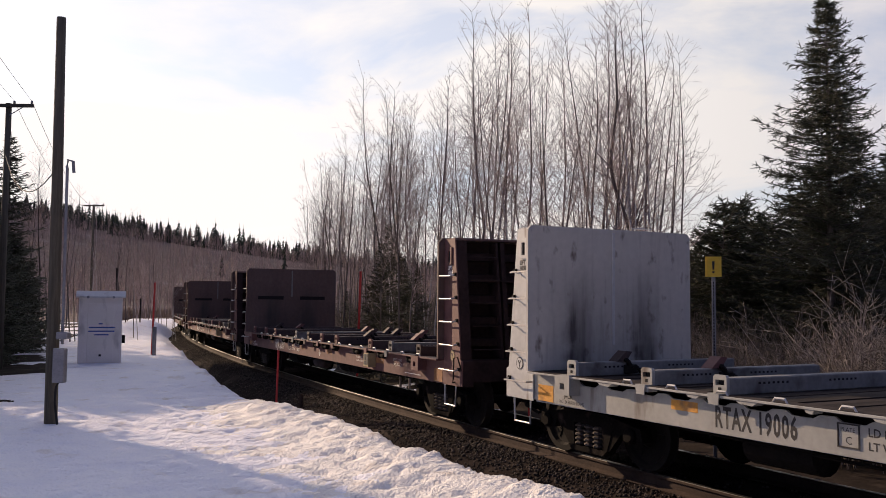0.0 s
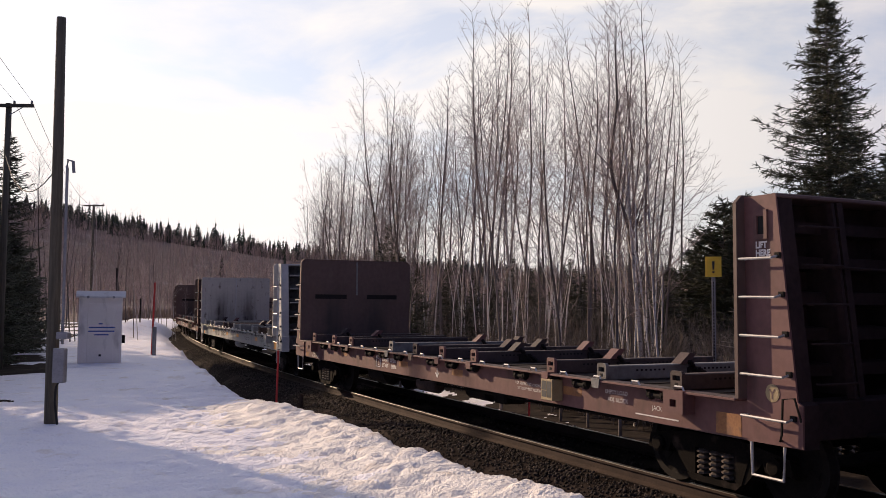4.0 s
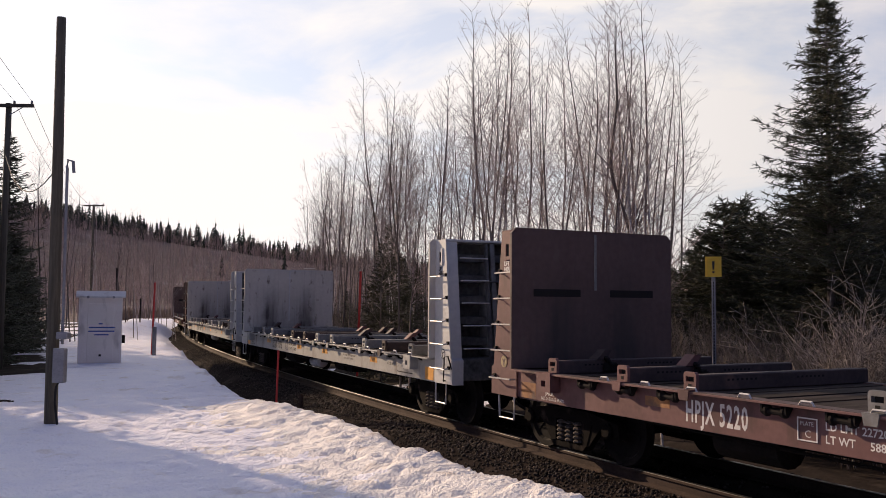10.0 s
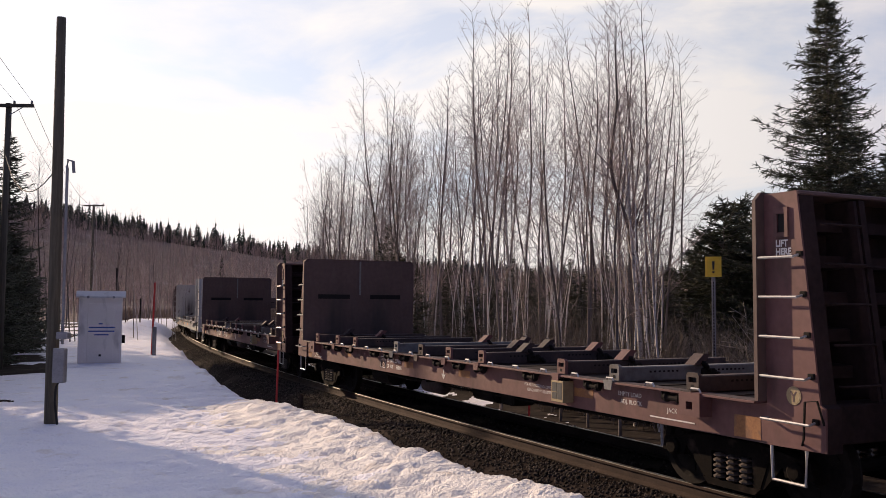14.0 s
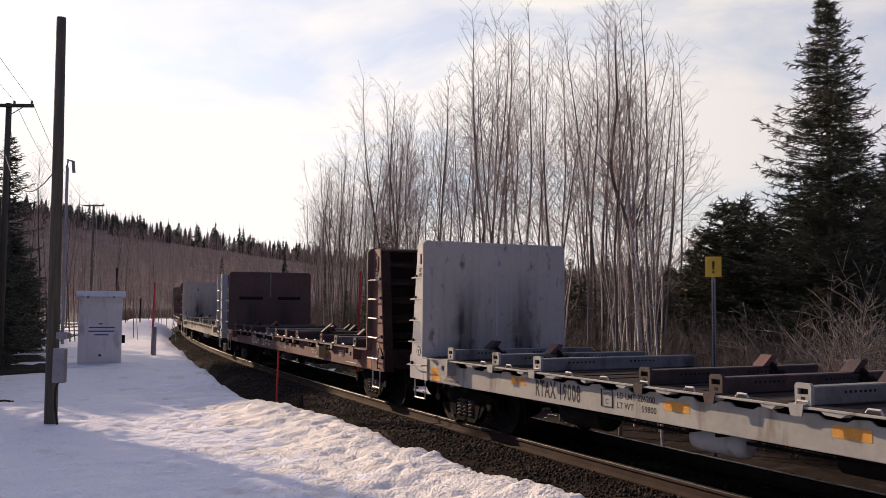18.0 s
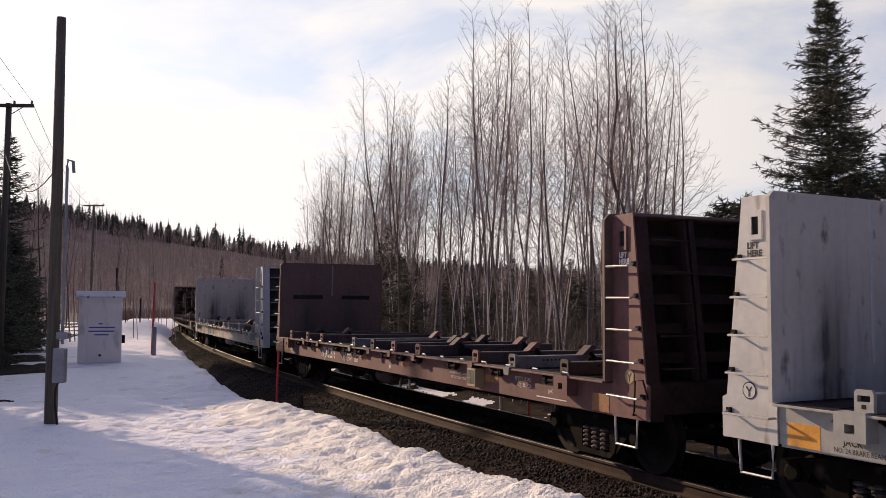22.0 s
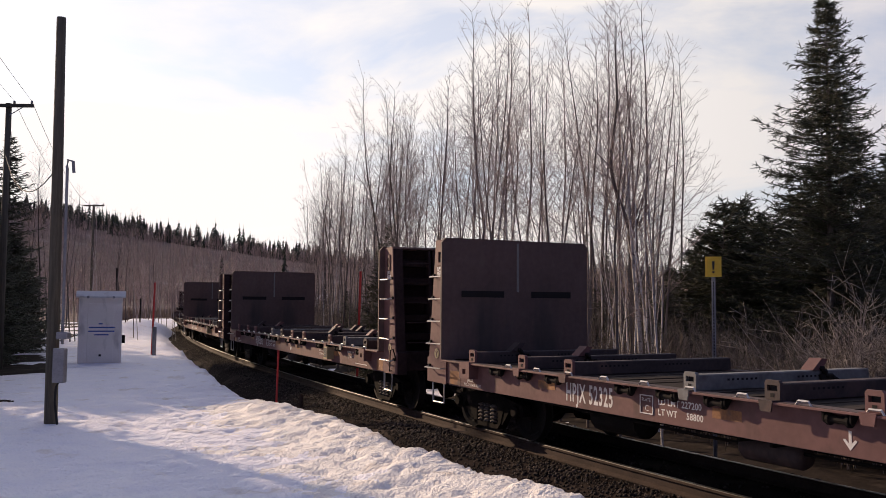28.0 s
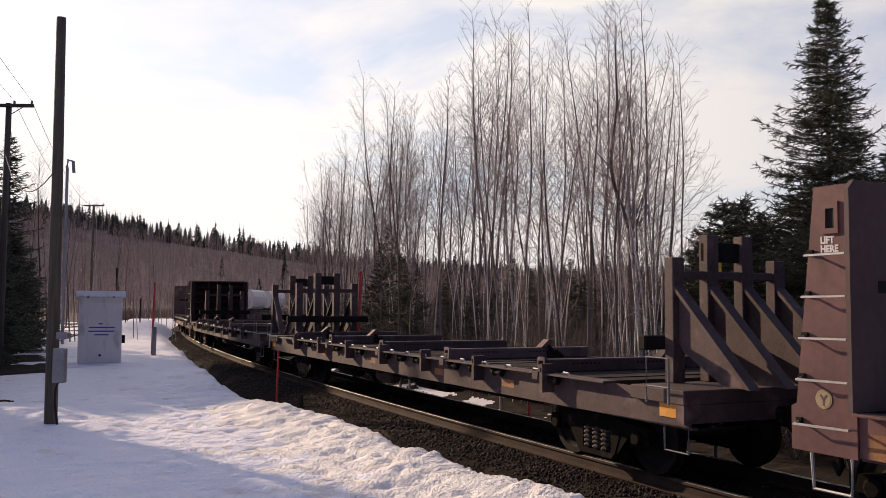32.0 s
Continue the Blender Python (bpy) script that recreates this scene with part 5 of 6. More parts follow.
def plant_woods():
    rng = random.Random(11)
    kinds = [bare_tree("birch_tree" if i % 4 == 0 else "aspen_tree", 100 + i, 11.5, 0.037 + 0.008 * (i % 4), i % 4 == 0, 0.30 + 0.06 * (i % 3), (1, 0, 2)[i % 3], (1.0, 0.8, 1.15)[i % 3]) for i in range(12)]
    wide = bare_tree("aspen_tree", 131, 9.0, 0.075, True, 0.30, 3, 1.3, "spreading leafless birch with many upswept limbs")
    tall = bare_tree("aspen_tree", 140, 11.5, 0.098, False, 0.40, 2, 0.9, "tall crooked leafless aspen with a dark forked trunk", ((0, 0.0), (0.42, 0.0), (0.46, -0.34), (0.56, -0.28), (0.60, 0.04), (0.68, 0.14), (0.80, -0.06), (1.0, 0.03)))
    young = [birch_sapling(160 + i, 6.5) for i in range(3)]
    used = set()

    def place(tree, x, y, h, turn, lean, full=11.6):
        t = copy_thing(tree, Matrix.Identity(4)) if tree.name in used else tree
        used.add(tree.name)
        stand(t, x, y, turn, h / full, lean)

    # a tall forked aspen and a spreading birch stand out in front
    place(tall, 0.214 * 22.5, 22.5, 10.8, 0, (0, 0))
    place(wide, 0.229 * 22.0, 22.0, 9.2, 10, (0, 0), 9.1)
    place(kinds[7], 0.162 * 24.0, 24.0, 10.2, 10, (0, 1))
    place(kinds[2], 0.128 * 25.0, 25.0, 9.4, 200, (0, -2))
    place(kinds[10], 0.047 * 31.0, 31.0, 12.9, 80, (0, 0))
    depths = np.arange(15, 110, 0.25)

    def edge(b, want):
        s_, l_ = track_coords(b * depths, depths)
        return float(np.interp(want, np.maximum.accumulate(l_), depths))

    for n in range(92):
        b = -0.150 + 0.412 * (n + rng.random()) / 92
        y = edge(b, 4.4 + 11.0 * rng.random() ** 1.3)
        if 0.10 < b < 0.25 and rng.random() < 0.22:
            continue
        rise = float(np.interp(b, [c[0] for c in CROWN], [c[1] for c in CROWN]))
        h = (2.1 + rise * y) * (1.0 - 0.40 * rng.random() ** 1.3) + 0.8
        place(kinds[rng.randrange(12)], b * y, y, h, rng.random() * 360, (rng.gauss(0, 1.8), rng.gauss(0, 2.2)))
    # a farther, lower stand where the wood's edge runs on round the bend
    for n in range(42):
        b = -0.158 + 0.12 * (n + rng.random()) / 42
        y = rng.uniform(58, 88)
        rise = float(np.interp(b, [c[0] for c in CROWN], [c[1] for c in CROWN]))
        place(rng.choice(kinds), b * y, y, (2.1 + rise * y) * rng.uniform(0.62, 0.98), rng.random() * 360, (0, 0))
    # bare trees behind the shed, across the snow field
    for n in range(44):
        b = -0.47 + 0.21 * (n + rng.random()) / 44
        y = rng.uniform(46, 86)
        rise = float(np.interp(b, [-0.47, -0.44, -0.40, -0.33, -0.26], [0.175, 0.165, 0.120, 0.085, 0.055]))
        place(rng.choice(kinds), b * y, y, (2.1 + rise * y) * rng.uniform(0.7, 1.05), rng.random() * 360, (0, 0))
    # young white birches along the edge, most of them leaning one way
    for n in range(66):
        b = rng.choice((rng.uniform(0.02, 0.15), rng.uniform(0.02, 0.15), rng.uniform(0.195, 0.25), rng.uniform(-0.08, 0.28)))
        y = edge(b, rng.uniform(5.6, 8.0))
        place(young[n % 3], b * y, y, rng.uniform(4.2, 7.5), rng.random() * 360, (rng.gauss(0, 3), rng.gauss(-4, 3)), 6.5)


def plant_spruces():
    big = spruce(5, 9.95, 3.55, 0.05, 1.5, 6, 0.85)
    x, y = bearing_at(0.4395, 21.0)
    stand(big, x, y, 20)
    mid = spruce(6, 8.4, 2.5, 0.05, 1.0, 1)
    x, y = bearing_at(-0.494, 42.0)
    stand(mid, x, y, 0, 1.22)
    bush = spruce(7, 5.0, 2.1, 0.03, 1.5, 3, 0.5)
    x, y = bearing_at(0.37, 25.0)
    stand(bush, x, y, 30)
    for bx, dist, sc, turn in ((0.318, 26.0, 1.10, 80), (0.338, 27.5, 1.15, 130), (0.302, 27.0, 0.95, 30), (0.355, 26.0, 1.0, 310), (0.405, 27.0, 1.2, 200), (0.445, 24.5, 1.1, 300), (0.50, 25.0, 1.2, 260), (0.285, 31.0, 0.9, 150), (-0.506, 36.0, 1.0, 15), (-0.487, 39.0, 1.05, 95), (-0.468, 43.0, 0.85, 190), (-0.515, 33.0, 1.1, 240)):
        x, y = bearing_at(bx, dist)
        stand(copy_thing(bush, Matrix.Identity(4)), x, y, turn, sc)
    for bx, dist, sc, turn in ((0.56, 23.0, 0.9, 40), (0.52, 30.0, 1.1, 10), (0.475, 26.5, 0.95, 75), (0.435, 26.0, 0.72, 190), (0.505, 24.0, 0.8, 280), (-0.062, 47.0, 0.80, 60), (-0.070, 37.0, 0.66, 10), (-0.046, 34.0, 0.58, 77), (-0.082, 36.0, 0.45, 200), (-0.028, 33.0, 0.52, 150), (0.005, 34.0, 0.50, 260), (0.035, 31.0, 0.46, 15), (0.08, 32.5, 0.50, 290), (0.145, 30.0, 0.48, 66), (0.185, 31.5, 0.52, 120), (0.24, 27.0, 0.40, 190), (-0.108, 45.0, 0.42, 140), (-0.096, 40.0, 0.33, 20), (-0.04, 40.0, 0.5, 20), (0.02, 38.0, 0.48, 77), (0.055, 34.0, 0.44, 33), (0.10, 36.0, 0.46, 170), (0.125, 32.0, 0.43, 99), (0.16, 34.0, 0.44, 250), (0.20, 30.0, 0.42, 222), (0.225, 32.0, 0.47, 310), (0.255, 29.0, 0.46, 210)):
        x, y = bearing_at(bx, dist)
        stand(copy_thing(mid, Matrix.Identity(4)), x, y, turn, sc)
    # unseen spruces added past the snow field, to shade all but the bank's wedge
    shade = spruce(8, 8.4, 2.5, 0.05, 1.0, 0)
    ux, uy = math.sin(radians(SUN_AZ)), math.cos(radians(SUN_AZ))
    rng = random.Random(71)
    spots = []
    for i in range(34):
        q = 7.7 + 0.27 * i + rng.uniform(-0.15, 0.15)
        u = 3.0 * q + 5.0 + rng.uniform(0, 3.0)
        spots.append((q, u, (u - 16.6 + rng.uniform(-0.5, 0.5)) * math.tan(radians(SUN_EL)) / 8.4))
    for row in range(3):
        for i in range(7):
            q = 5.9 - 0.9 * i + rng.uniform(-0.15, 0.15)
            spots.append((q, 26.0 + 3.5 * row + rng.uniform(-1, 1), 1.15 + 0.12 * row))
    for i in range(9):
        spots.append((15.5 + 1.3 * i, 57.0 + 3.5 * i + rng.uniform(-1.5, 1.5), rng.uniform(0.95, 1.2)))
    for k, (q, u, sc) in enumerate(spots):
        stand(shade if k == 0 else copy_thing(shade, Matrix.Identity(4)), uy * q + ux * u, -ux * q + uy * u, rng.random() * 360, sc)


def tall_shrubs():
    """Crooked grey shrubs that stand clear of the brush, each one by itself."""
    rng = random.Random(26)
    for bx, dist, h in ((0.352, 21.5, 2.3), (0.400, 20.6, 2.1), (0.425, 20.0, 2.0), (0.452, 18.0, 2.6), (0.470, 17.4, 2.9), (0.492, 17.0, 3.1), (0.515, 16.6, 3.2), (0.300, 22.5, 1.9), (0.36, 19.4, 2.6), (0.38, 18.6, 2.2), (0.41, 18.2, 2.5), (0.435, 17.6, 3.3), (0.462, 16.8, 3.6), (0.480, 16.2, 3.9), (0.500, 15.8, 4.1), (0.522, 15.5, 4.2), (0.33, 20.4, 2.3), (0.345, 19.0, 1.8)):
        segs = []
        for _ in range(7):
            a, o = rng.random() * 6.28, rng.uniform(0.05, 0.5)
            grow(rng, segs, (o * math.cos(a), o * math.sin(a), -0.1), (0.22 * math.cos(a), 0.22 * math.sin(a), 1), h * rng.uniform(0.6, 1.05), rng.uniform(0.007, 0.013), 3, 0.0, 0.10, 0.8, 0.003)
        x, y = bearing_at(bx, dist)
        shrub = part("shrub", sticks("shrub", segs, M_GREYTWIG, 3), None)
        shrub.matrix_basis = Matrix.Translation((x, y, floor_at(x, y)))
        tagged(shrub, "crooked leafless grey shrub beside the spruces", "shrub", "shrubs at the wood's edge")


def shrubs():
    """Bare brush along the wood's edge and thicket inside it, too dense to count."""
    rng = random.Random(21)
    for name, count, s0, s1, l0, l1, h0, h1, material, label in (
            ("brush", 1300, -9, 60, 5.0, 9.5, 0.8, 2.5, M_SHRUB, "tangled leafless brush along the edge of the wood"),
            ("brush", 1000, -8, 17, 5.3, 8.0, 1.0, 2.9, M_PALEBRUSH, "pale sunlit leafless brush beside the track"),
            ("thicket", 900, -4, 110, 9.0, 24.0, 1.6, 4.0, M_THICKET, "dense dark thicket under the bare trees"),
            ("thicket", 520, -2, 60, 15.0, 34.0, 4.0, 7.0, M_THICKET, "tall bare thicket deep in the wood")):
        segs = []
        for _ in range(count):
            s = rng.uniform(s0, s1)
            lat = rng.uniform(l0, l1)
            p = line(s, lat)
            base = Vector((p.x, p.y, -0.95 + 0.65 * max(0, min(1, (lat - 4) / 5))))
            for _k in range(rng.randrange(1, 4)):
                grow(rng, segs, base, (rng.gauss(0, 0.17), rng.gauss(0, 0.17), 1), rng.uniform(h0, h1), rng.uniform(0.005, 0.011), 2 if rng.random() < 0.45 else 1, 0.01, 0.10, 0.7, 0.0033)
        tagged(part(name, sticks(name, segs, material, 3), None), label, "shrubs", kind="stuff")


def far_woods():
    """The wooded hill across the valley: bare trees, and spruces along its crest."""
    rng = random.Random(31)
    bare, green = [], []
    xs, ys, hs, kind = [], [], [], []
    for _ in range(9500):
        b = radians(rng.uniform(-36, 34))
        d = 120 + 330 * rng.random() ** 0.7
        xs.append(d * math.sin(b))
        ys.append(d * math.cos(b))
        kind.append(rng.random() < (0.004 if d < 375 else 0.50))
        hs.append(rng.uniform(5.0, 10.0))
    zs = ground_z(np.array(xs), np.array(ys), False)
    ss, la = track_coords(np.array(xs), np.array(ys))
    for x, y, z, h, g, lat in zip(xs, ys, zs, hs, kind, la):
        if abs(lat) < 9:
            continue
        if g:
            h *= 1.0 + 0.25 * (rng.random() < 0.12)
            w = h * rng.uniform(0.17, 0.25)
            for i in range(8):
                f = i / 8
                for _ in range(5):
                    a = rng.random() * 6.28
                    r = w * (1 - f) ** 0.8 * rng.uniform(0.6, 1.2)
                    green.append((x, y, z + h * (0.14 + f * 0.84), x + r * math.cos(a), y + r * math.sin(a), z + h * (0.06 + f * 0.84), 0.62 * (1 - f) + 0.18, 0.16))
            green.append((x, y, z, x, y, z + h * 1.05, 0.25, 0.03))
        else:
            h *= 0.8
            tx, ty = x + rng.gauss(0, 0.3), y + rng.gauss(0, 0.3)
            bare.append((x, y, z, tx, ty, z + h, 0.055, 0.02))
            for i in range(13):
                f = 0.25 + 0.7 * rng.random()
                a = rng.random() * 6.28
                L = h * 0.28 * (1.1 - f) + 0.5
                o = (x + (tx - x) * f, y + (ty - y) * f, z + h * f)
                bare.append((*o, o[0] + L * 0.6 * math.cos(a), o[1] + L * 0.6 * math.sin(a), o[2] + L, 0.03, 0.012))
    tagged(part("far_bare_wood", sticks("far_bare_wood", bare, M_FARTREE, 3), None), "leafless brown wood on the far hillside", "woods", kind="stuff")
    tagged(part("far_spruces", sticks("far_spruces", green, M_FARSPRUCE, 3), None), "dark spruces along the crest of the far hill", "woods", kind="stuff")


def far_field():
    """A strip of dead grass and low willow in the valley beyond the bend."""
    rng = random.Random(41)
    segs = []
    for _ in range(5000):
        b, d = rng.uniform(-0.40, -0.10), rng.uniform(120, 190)
        x, y = b * d, d
        h = rng.uniform(0.6, 1.9)
        segs.append((x, y, -1.0, x + rng.gauss(0, 0.25), y + rng.gauss(0, 0.25), h - 0.6, 0.05, 0.015))
    tagged(part("dead_grass", sticks("dead_grass", segs, M_GRASS, 3), None), "pale dead grass and low willow in the valley", "grass", kind="stuff")


plant_woods()
plant_spruces()
far_field()
tall_shrubs()
shrubs()
far_woods()


# ---- line-side things ----
def utility_pole():
    x, y = -7.45, 17.02
    z = floor_at(x, y)
    pole = empty("utility_pole", "bare weathered wooden pole standing in the snow", "pole", m=Matrix.Translation((x, y, z)))
    bm = bmesh.new()
    tube(bm, [(0, 0, -0.5), (-0.03, 0, 4), (-0.07, 0, 7.87)], 0.125, 14, 0.088)
    part("shaft", bm, M_POLE, pole, smooth=True)
    bm = bmesh.new()
    tube(bm, [(0.19, -0.05, 1.5), (0.17, -0.05, 4.9)], 0.03, 8)
    part("conduit", bm, M_METALBOX, pole)
    bm = bmesh.new()
    box(bm, 0.10, 0.32, -0.26, -0.10, 0.78, 1.43, 0.012)
    meter = part("meter_box", bm, M_METALBOX, pole, "grey metal service box")
    bm = bmesh.new()
    box(bm, 0.16, 0.38, -0.30, -0.10, 1.60, 1.74, 0.02)
    part("box_hood", bm, M_METALBOX, meter)
    bm = bmesh.new()
    tube(bm, [(0.20, -0.18, 0.79), (0.16, -0.2, 0.7), (0.15, -0.2, 0.4), (0.21, -0.2, 0.0)], 0.022, 6)
    part("cable", bm, M_WIRE, pole)
    bm = bmesh.new()
    tube(bm, [(0.16, -0.05, 4.9), (0.18, -0.05, 5.05), (0.28, -0.05, 5.02), (0.30, -0.05, 4.8)], 0.03, 6)
    part("weather_head", bm, M_METALBOX, pole)


def signal_shed():
    x, y = -13.1, 34.0
    z = floor_at(x, y) - 0.03
    shed = empty("signal_shed", "small white steel equipment shed with a bright overhanging roof edge", "shed", m=Matrix.Translation((x, y, z)) @ Matrix.Rotation(radians(20), 4, "Z"))
    w, dpt, h = 0.77, 0.70, 2.50
    bm = bmesh.new()
    box(bm, -w, w, -dpt, dpt, -0.1, h, 0.012)
    part("wall", bm, M_SHED, shed)
    bm = bmesh.new()
    slab(bm, [(-dpt - 0.16, h - 0.02), (-dpt - 0.16, h + 0.03), (-dpt + 0.06, h + 0.23), (dpt + 0.1, h + 0.25), (dpt + 0.1, h - 0.02)], 0, -w - 0.10, w + 0.10)
    part("roof", bm, M_HOPPER, shed)
    bm = bmesh.new()
    box(bm, -w + 0.32, w - 0.30, -dpt - 0.018, -dpt - 0.001, 0.05, h - 0.25, 0.006)
    door = part("door", bm, M_SHED, shed)
    bm = bmesh.new()
    box(bm, -0.03, 0.05, -dpt - 0.05, -dpt - 0.018, 0.28, 0.36, 0.01)
    part("latch", bm, M_DARKHOLE, door)
    blue = surf("blue_letter_paint", (0.05, 0.08, 0.28), (0.08, 0.12, 0.38), 8.0, 0.6, bump=0.0)
    for x0, x1, zz in ((-0.06, 0.08, 1.50), (-0.40, 0.52, 1.36), (-0.42, 0.50, 1.22), (-0.20, 0.30, 1.09)):
        bm = bmesh.new()
        box(bm, x0, x1, -dpt - 0.024, -dpt - 0.0185, zz - 0.024, zz + 0.024)
        part("letter_bar", bm, blue, door)
    for xx in (-0.45, 0.45):
        bm = bmesh.new()
        lathe(bm, [(-dpt - 0.16, 0.05), (-dpt - 0.13, 0.05)], 1, 12, (xx, 0, h + 0.0))
        part("roof_fitting", bm, M_METALBOX, shed)
    bm = bmesh.new()
    tube(bm, [(w - 0.25, dpt - 0.2, h), (w - 0.25, dpt - 0.2, h + 0.75)], 0.015, 5)
    tube(bm, [(w - 0.25, dpt - 0.2, h + 0.75), (w - 0.25, dpt - 0.2, h + 1.15)], 0.035, 6)
    part("antenna", bm, M_UNDER, shed)
    bm = bmesh.new()
    box(bm, w + 0.002, w + 0.12, -0.3, 0.1, 0.75, 1.05, 0.01)
    part("side_box", bm, M_UNDER, shed)


def red_stake(x, y, height, r=0.025):
    z = floor_at(x, y)
    bm = bmesh.new()
    tube(bm, [(0, 0, -0.3), (0, 0, height)], r, 6)
    ob = part("marker_stake", bm, M_RED)
    ob.matrix_basis = Matrix.Translation((x, y, z)) @ Matrix.Rotation(radians(1.2), 4, "Y")
    return tagged(ob, "thin red snow-marker stake beside the track", "stake", "marker stakes")


def small_post(x, y, height, material, r, label):
    bm = bmesh.new()
    tube(bm, [(0, 0, -0.3), (0, 0, height)], r, 8)
    ob = part("post", bm, material)
    ob.matrix_basis = Matrix.Translation((x, y, floor_at(x, y)))
    return tagged(ob, label, "post")


def warning_sign():
    x, y = 4.54, 14.82
    z = -0.95
    sign = empty("warning_sign", "square yellow sign with a black exclamation mark on a steel post", "sign", m=Matrix.Translation((x, y, z)) @ Matrix.Rotation(radians(-14), 4, "Z"))
    bm = bmesh.new()
    slab(bm, [(-0.03, 0.0), (-0.018, 0.0), (-0.018, 0.03), (0.018, 0.03), (0.018, 0.0), (0.03, 0.0), (0.03, 0.042), (-0.03, 0.042)], 2, -0.3, 3.84)
    post = part("post", bm, M_METALBOX, sign)
    for i in range(28):
        bm = bmesh.new()
        box(bm, -0.008, 0.008, 0.026, 0.029, 2.0 + i * 0.052, 2.03 + i * 0.052)
        part("hole", bm, M_DARKHOLE, post)
    bm = bmesh.new()
    box(bm, -0.13, 0.13, -0.006, 0.0, 3.52, 3.86, 0.002)
    plate = part("plate", bm, M_SIGN, sign)
    bm = bmesh.new()
    slab(bm, [(-0.022, 3.78), (0.022, 3.78), (0.014, 3.64), (-0.014, 3.64)], 1, -0.010, -0.0065)
    slab(bm, [(-0.018, 3.615), (0.018, 3.615), (0.018, 3.58), (-0.018, 3.58)], 1, -0.010, -0.0065)
    part("exclamation_mark", bm, M_BLACK, plate)


def power_line():
    """Two far poles with cross-arms, and the wires between them and over the camera."""
    spots = [(-15.7, 31.5, 9.2, 0.55), (-30.6, 77.0, 10.6, 0.9)]
    tops = []
    for i, (x, y, top, half) in enumerate(spots):
        pole = empty("power_pole", "wooden power pole with a cross-arm and two wires", "pole", "power poles", Matrix.Translation((x, y, floor_at(x, y))))
        base = pole.location.z
        bm = bmesh.new()
        tube(bm, [(0, 0, -0.3), (0, 0, top - base)], 0.13, 10, 0.10)
        part("shaft", bm, M_POLE, pole, smooth=True)
        bm = bmesh.new()
        box(bm, -0.85, 0.95, -0.16, -0.06, top - base - 0.16, top - base - 0.04, 0.01)
        arm = part("cross_arm", bm, M_POLE, pole)
        ends = []
        for xx in (0.25, 0.88):
            bm = bmesh.new()
            lathe(bm, [(top - base - 0.04, 0.03), (top - base + 0.02, 0.05), (top - base + 0.08, 0.03)], 2, 8, (xx, -0.11, 0))
            part("insulator", bm, M_METALBOX, arm)
            ends.append(Vector((x + xx, y - 0.11, top + 0.06)))
        bm = bmesh.new()
        tube(bm, [(0.62, -0.11, top - base - 0.12), (0.08, -0.11, top - base - 0.45)], 0.018, 5)
        part("brace", bm, M_METALBOX, arm)
        tops.append(ends)
    for i in range(2):
        a, b = tops[0][i], tops[1][i]
        c = Vector((-2.9 + 0.6 * i, -8.0, 10.2))
        for p, q, sag in ((a, b, 1.5), (a, c, 0.6)):
            bm = bmesh.new()
            tube(bm, [p.lerp(q, k / 16) - Vector((0, 0, sag * 4 * (k / 16) * (1 - k / 16))) for k in range(17)], 0.008, 4)
            tagged(part("overhead_wire", bm, M_WIRE), "thin sagging overhead wire", "wire", "overhead wires")
    bm = bmesh.new()
    p, q = Vector((-15.7, 31.4, 7.3)), Vector((-7.42, 16.95, 4.75))
    tube(bm, [p.lerp(q, k / 12) - Vector((0, 0, 0.9 * 4 * (k / 12) * (1 - k / 12))) for k in range(13)], 0.014, 4)
    tagged(part("service_cable", bm, M_WIRE), "drooping black service cable between the poles", "wire", "overhead wires")


def whistle_posts():
    p = line(8.4, -1.9)
    bm = bmesh.new()
    tube(bm, [(0, 0, -0.3), (0, 0, 0.42)], 0.05, 6)
    ob = part("short_post", bm, M_RAIL)
    ob.location = (p.x, p.y, -0.45)
    tagged(ob, "short rusty steel post in the ballast", "post")


utility_pole()
signal_shed()
red_stake(-3.78, 20.31, 1.75)
red_stake(-12.42, 37.97, 3.1, 0.04)
p = line(21.0, 3.6)
red_stake(p.x, p.y, 4.3, 0.05)
p = line(7.0, 3.4)
red_stake(p.x, p.y, 1.9, 0.03)
small_post(-20.3, 59.5, 1.55, M_UNDER, 0.05, "thin dark steel post in the snow bank")
small_post(-12.2, 37.6, 1.2, M_METALBOX, 0.09, "stubby galvanised post beside a marker stake")
warning_sign()
power_line()
whistle_posts()


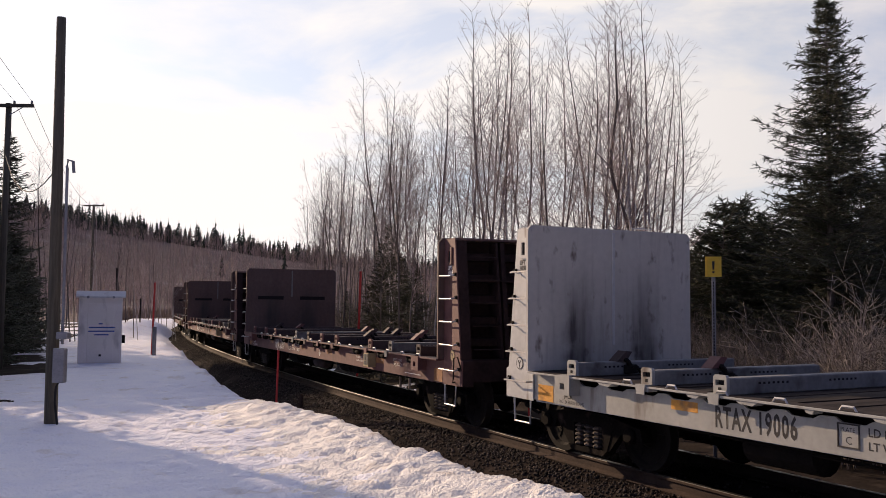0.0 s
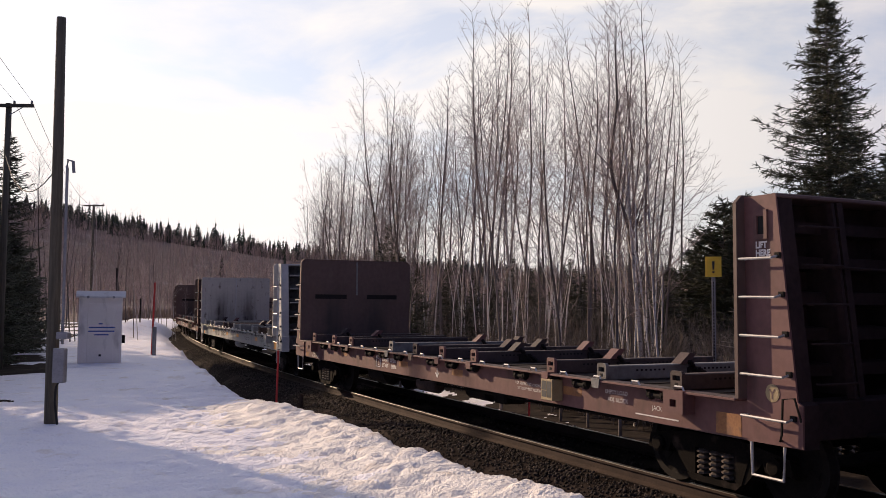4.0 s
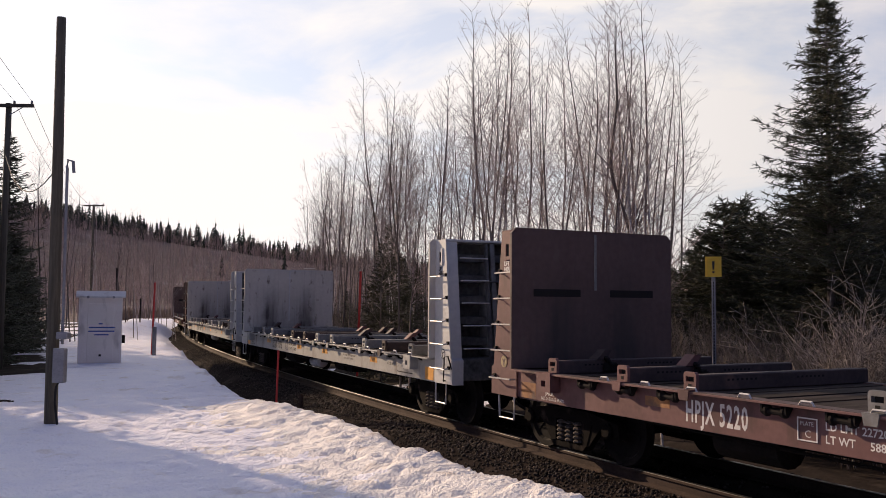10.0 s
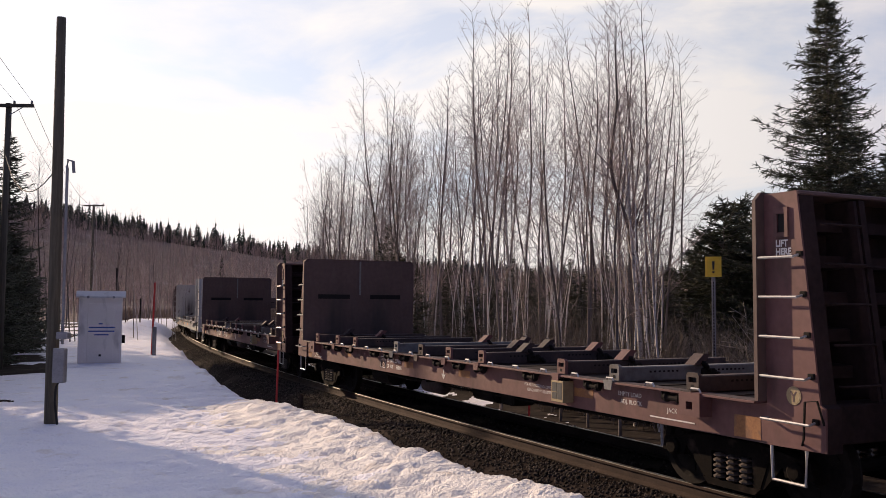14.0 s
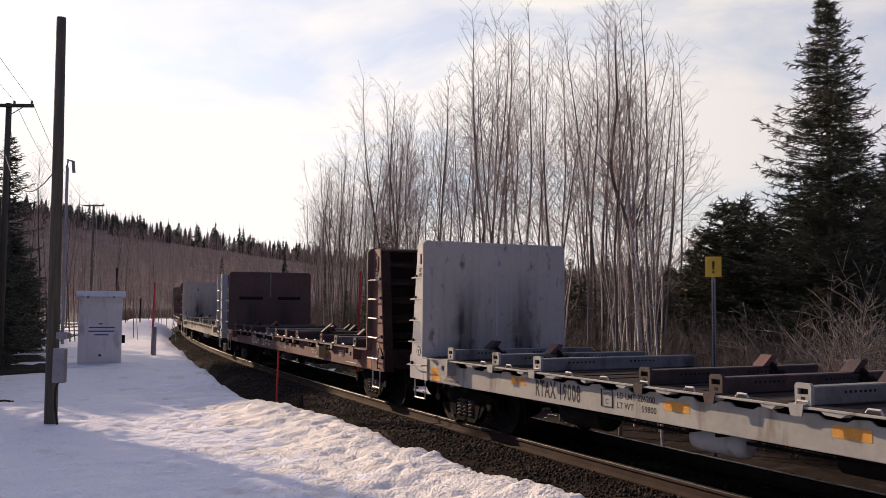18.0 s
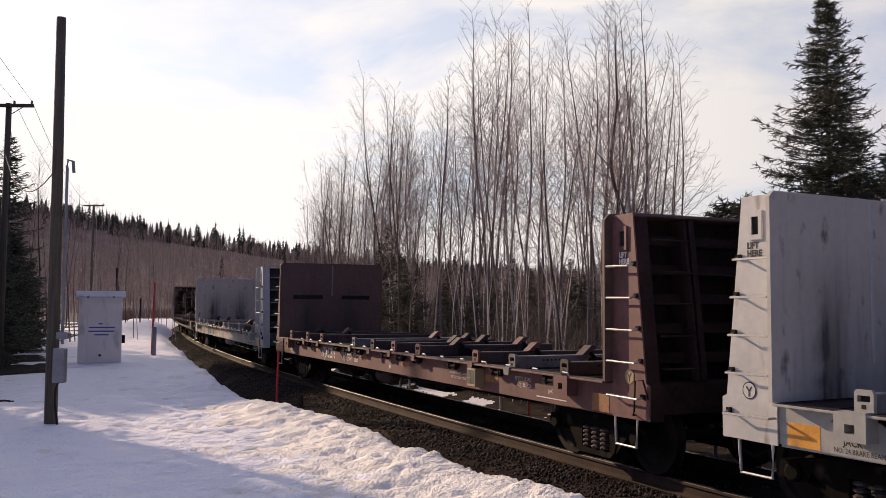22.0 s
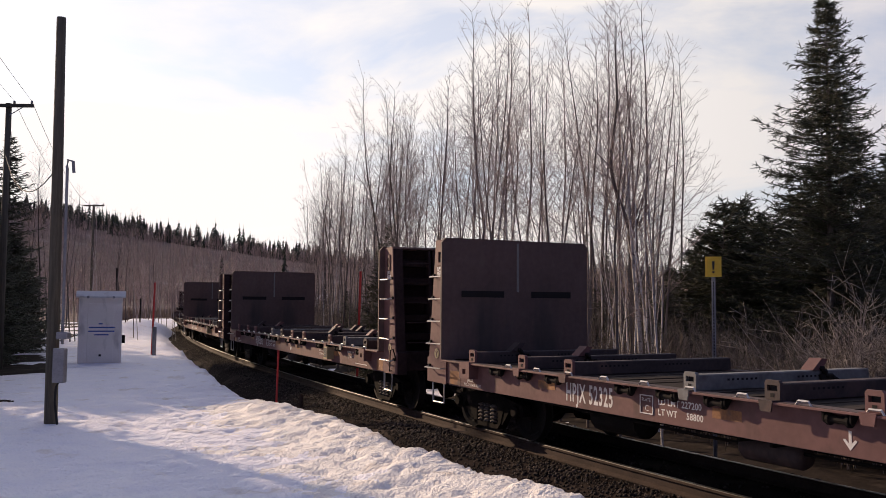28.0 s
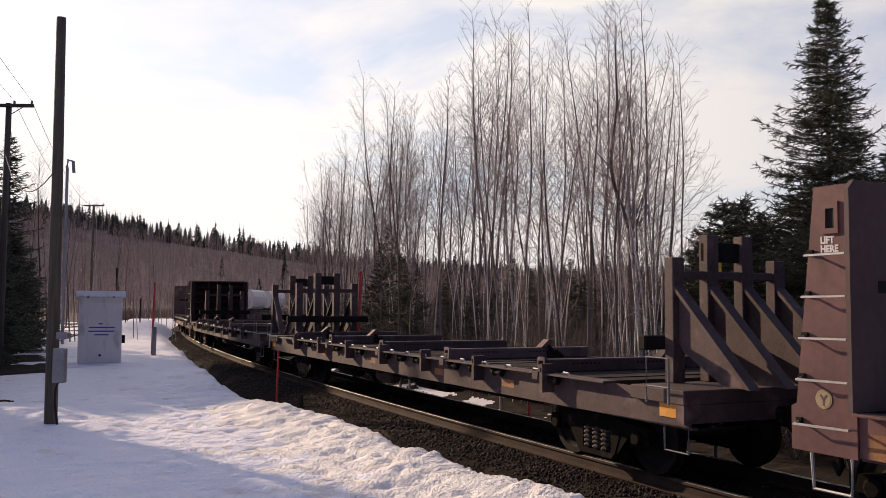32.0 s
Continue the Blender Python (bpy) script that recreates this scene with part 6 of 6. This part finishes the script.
# ---- small pieces of the track ----
def ballast_stones():
    """Loose crushed stone on the shoulder nearest the camera."""
    rng = np.random.RandomState(4)
    n = 22000
    s = np.where(rng.rand(n) < 0.62, rng.uniform(-7, 16, n), rng.uniform(16, 60, n))
    clump = lattice(s * 1.3, s * 0 + 0.5, 31)
    lat = np.where(rng.rand(n) < 0.85, -np.where(rng.rand(n) < 0.72, rng.uniform(0.9, 1.85, n), rng.uniform(1.8, 2.6, n)), rng.uniform(-0.6, 1.6, n))
    zb = np.interp(np.abs(lat), [0, 1.45, 1.75, 2.3, 2.75], [-0.168, -0.168, -0.27, -0.66, -1.0])
    r = rng.uniform(0.007, 0.020, n) * (1 + 0.4 * clump) * np.where(lat < -1.7, 0.75, 1.0) * np.where(s > 16, 1.25, 1.0)
    a = np.interp(s, _s, _a)
    px = np.interp(s, _s, _x) + np.cos(a) * lat
    py = np.interp(s, _s, _y) - np.sin(a) * lat
    cube = np.array([[x, y, z] for x in (-1, 1) for y in (-1, 1) for z in (-1, 1)], dtype=float)
    v = cube[None] * rng.uniform(0.55, 1.1, (n, 8, 3)) * r[:, None, None]
    t = rng.uniform(0, 6.28, n)
    c_, s_ = np.cos(t)[:, None], np.sin(t)[:, None]
    x, y, z = v[..., 0] * c_ - v[..., 1] * s_, v[..., 0] * s_ + v[..., 1] * c_, v[..., 2]
    y, z = y * 0.8 - z * 0.6, y * 0.6 + z * 0.8
    verts = np.stack([x + px[:, None], y + py[:, None], z + (zb + r * 0.5)[:, None]], -1).reshape(-1, 3)
    quad = np.array([(0, 1, 3, 2), (4, 6, 7, 5), (0, 4, 5, 1), (2, 3, 7, 6), (0, 2, 6, 4), (1, 5, 7, 3)])
    faces = ((np.arange(n) * 8)[:, None, None] + quad[None]).reshape(-1, 4)
    me = bpy.data.meshes.new("ballast_stones")
    me.vertices.add(len(verts))
    me.vertices.foreach_set("co", verts.ravel())
    me.loops.add(faces.size)
    me.loops.foreach_set("vertex_index", faces.ravel().astype(np.int32))
    me.polygons.add(len(faces))
    me.polygons.foreach_set("loop_start", np.arange(0, faces.size, 4, dtype=np.int32))
    me.update(calc_edges=True)
    ob = part("ballast_stones", me, M_STONE, bed)
    tagged(ob, "loose grey crushed stones", kind="stuff")


def ties():
    bm = bmesh.new()
    box(bm, -0.11, 0.11, -1.3, 1.3, -0.36, -0.172, 0.012)
    me = bpy.data.meshes.new("tie")
    bm.to_mesh(me)
    bm.free()
    me.materials.append(M_TIE)
    s = -12.0
    while s < 75:
        ob = new("tie", me)
        ob.parent = bed
        ob.matrix_basis = Matrix.Translation(line(s)) @ Matrix.Rotation(math.pi / 2 - heading(s), 4, "Z")
        s += 0.55


ballast_stones()
ties()
motions()
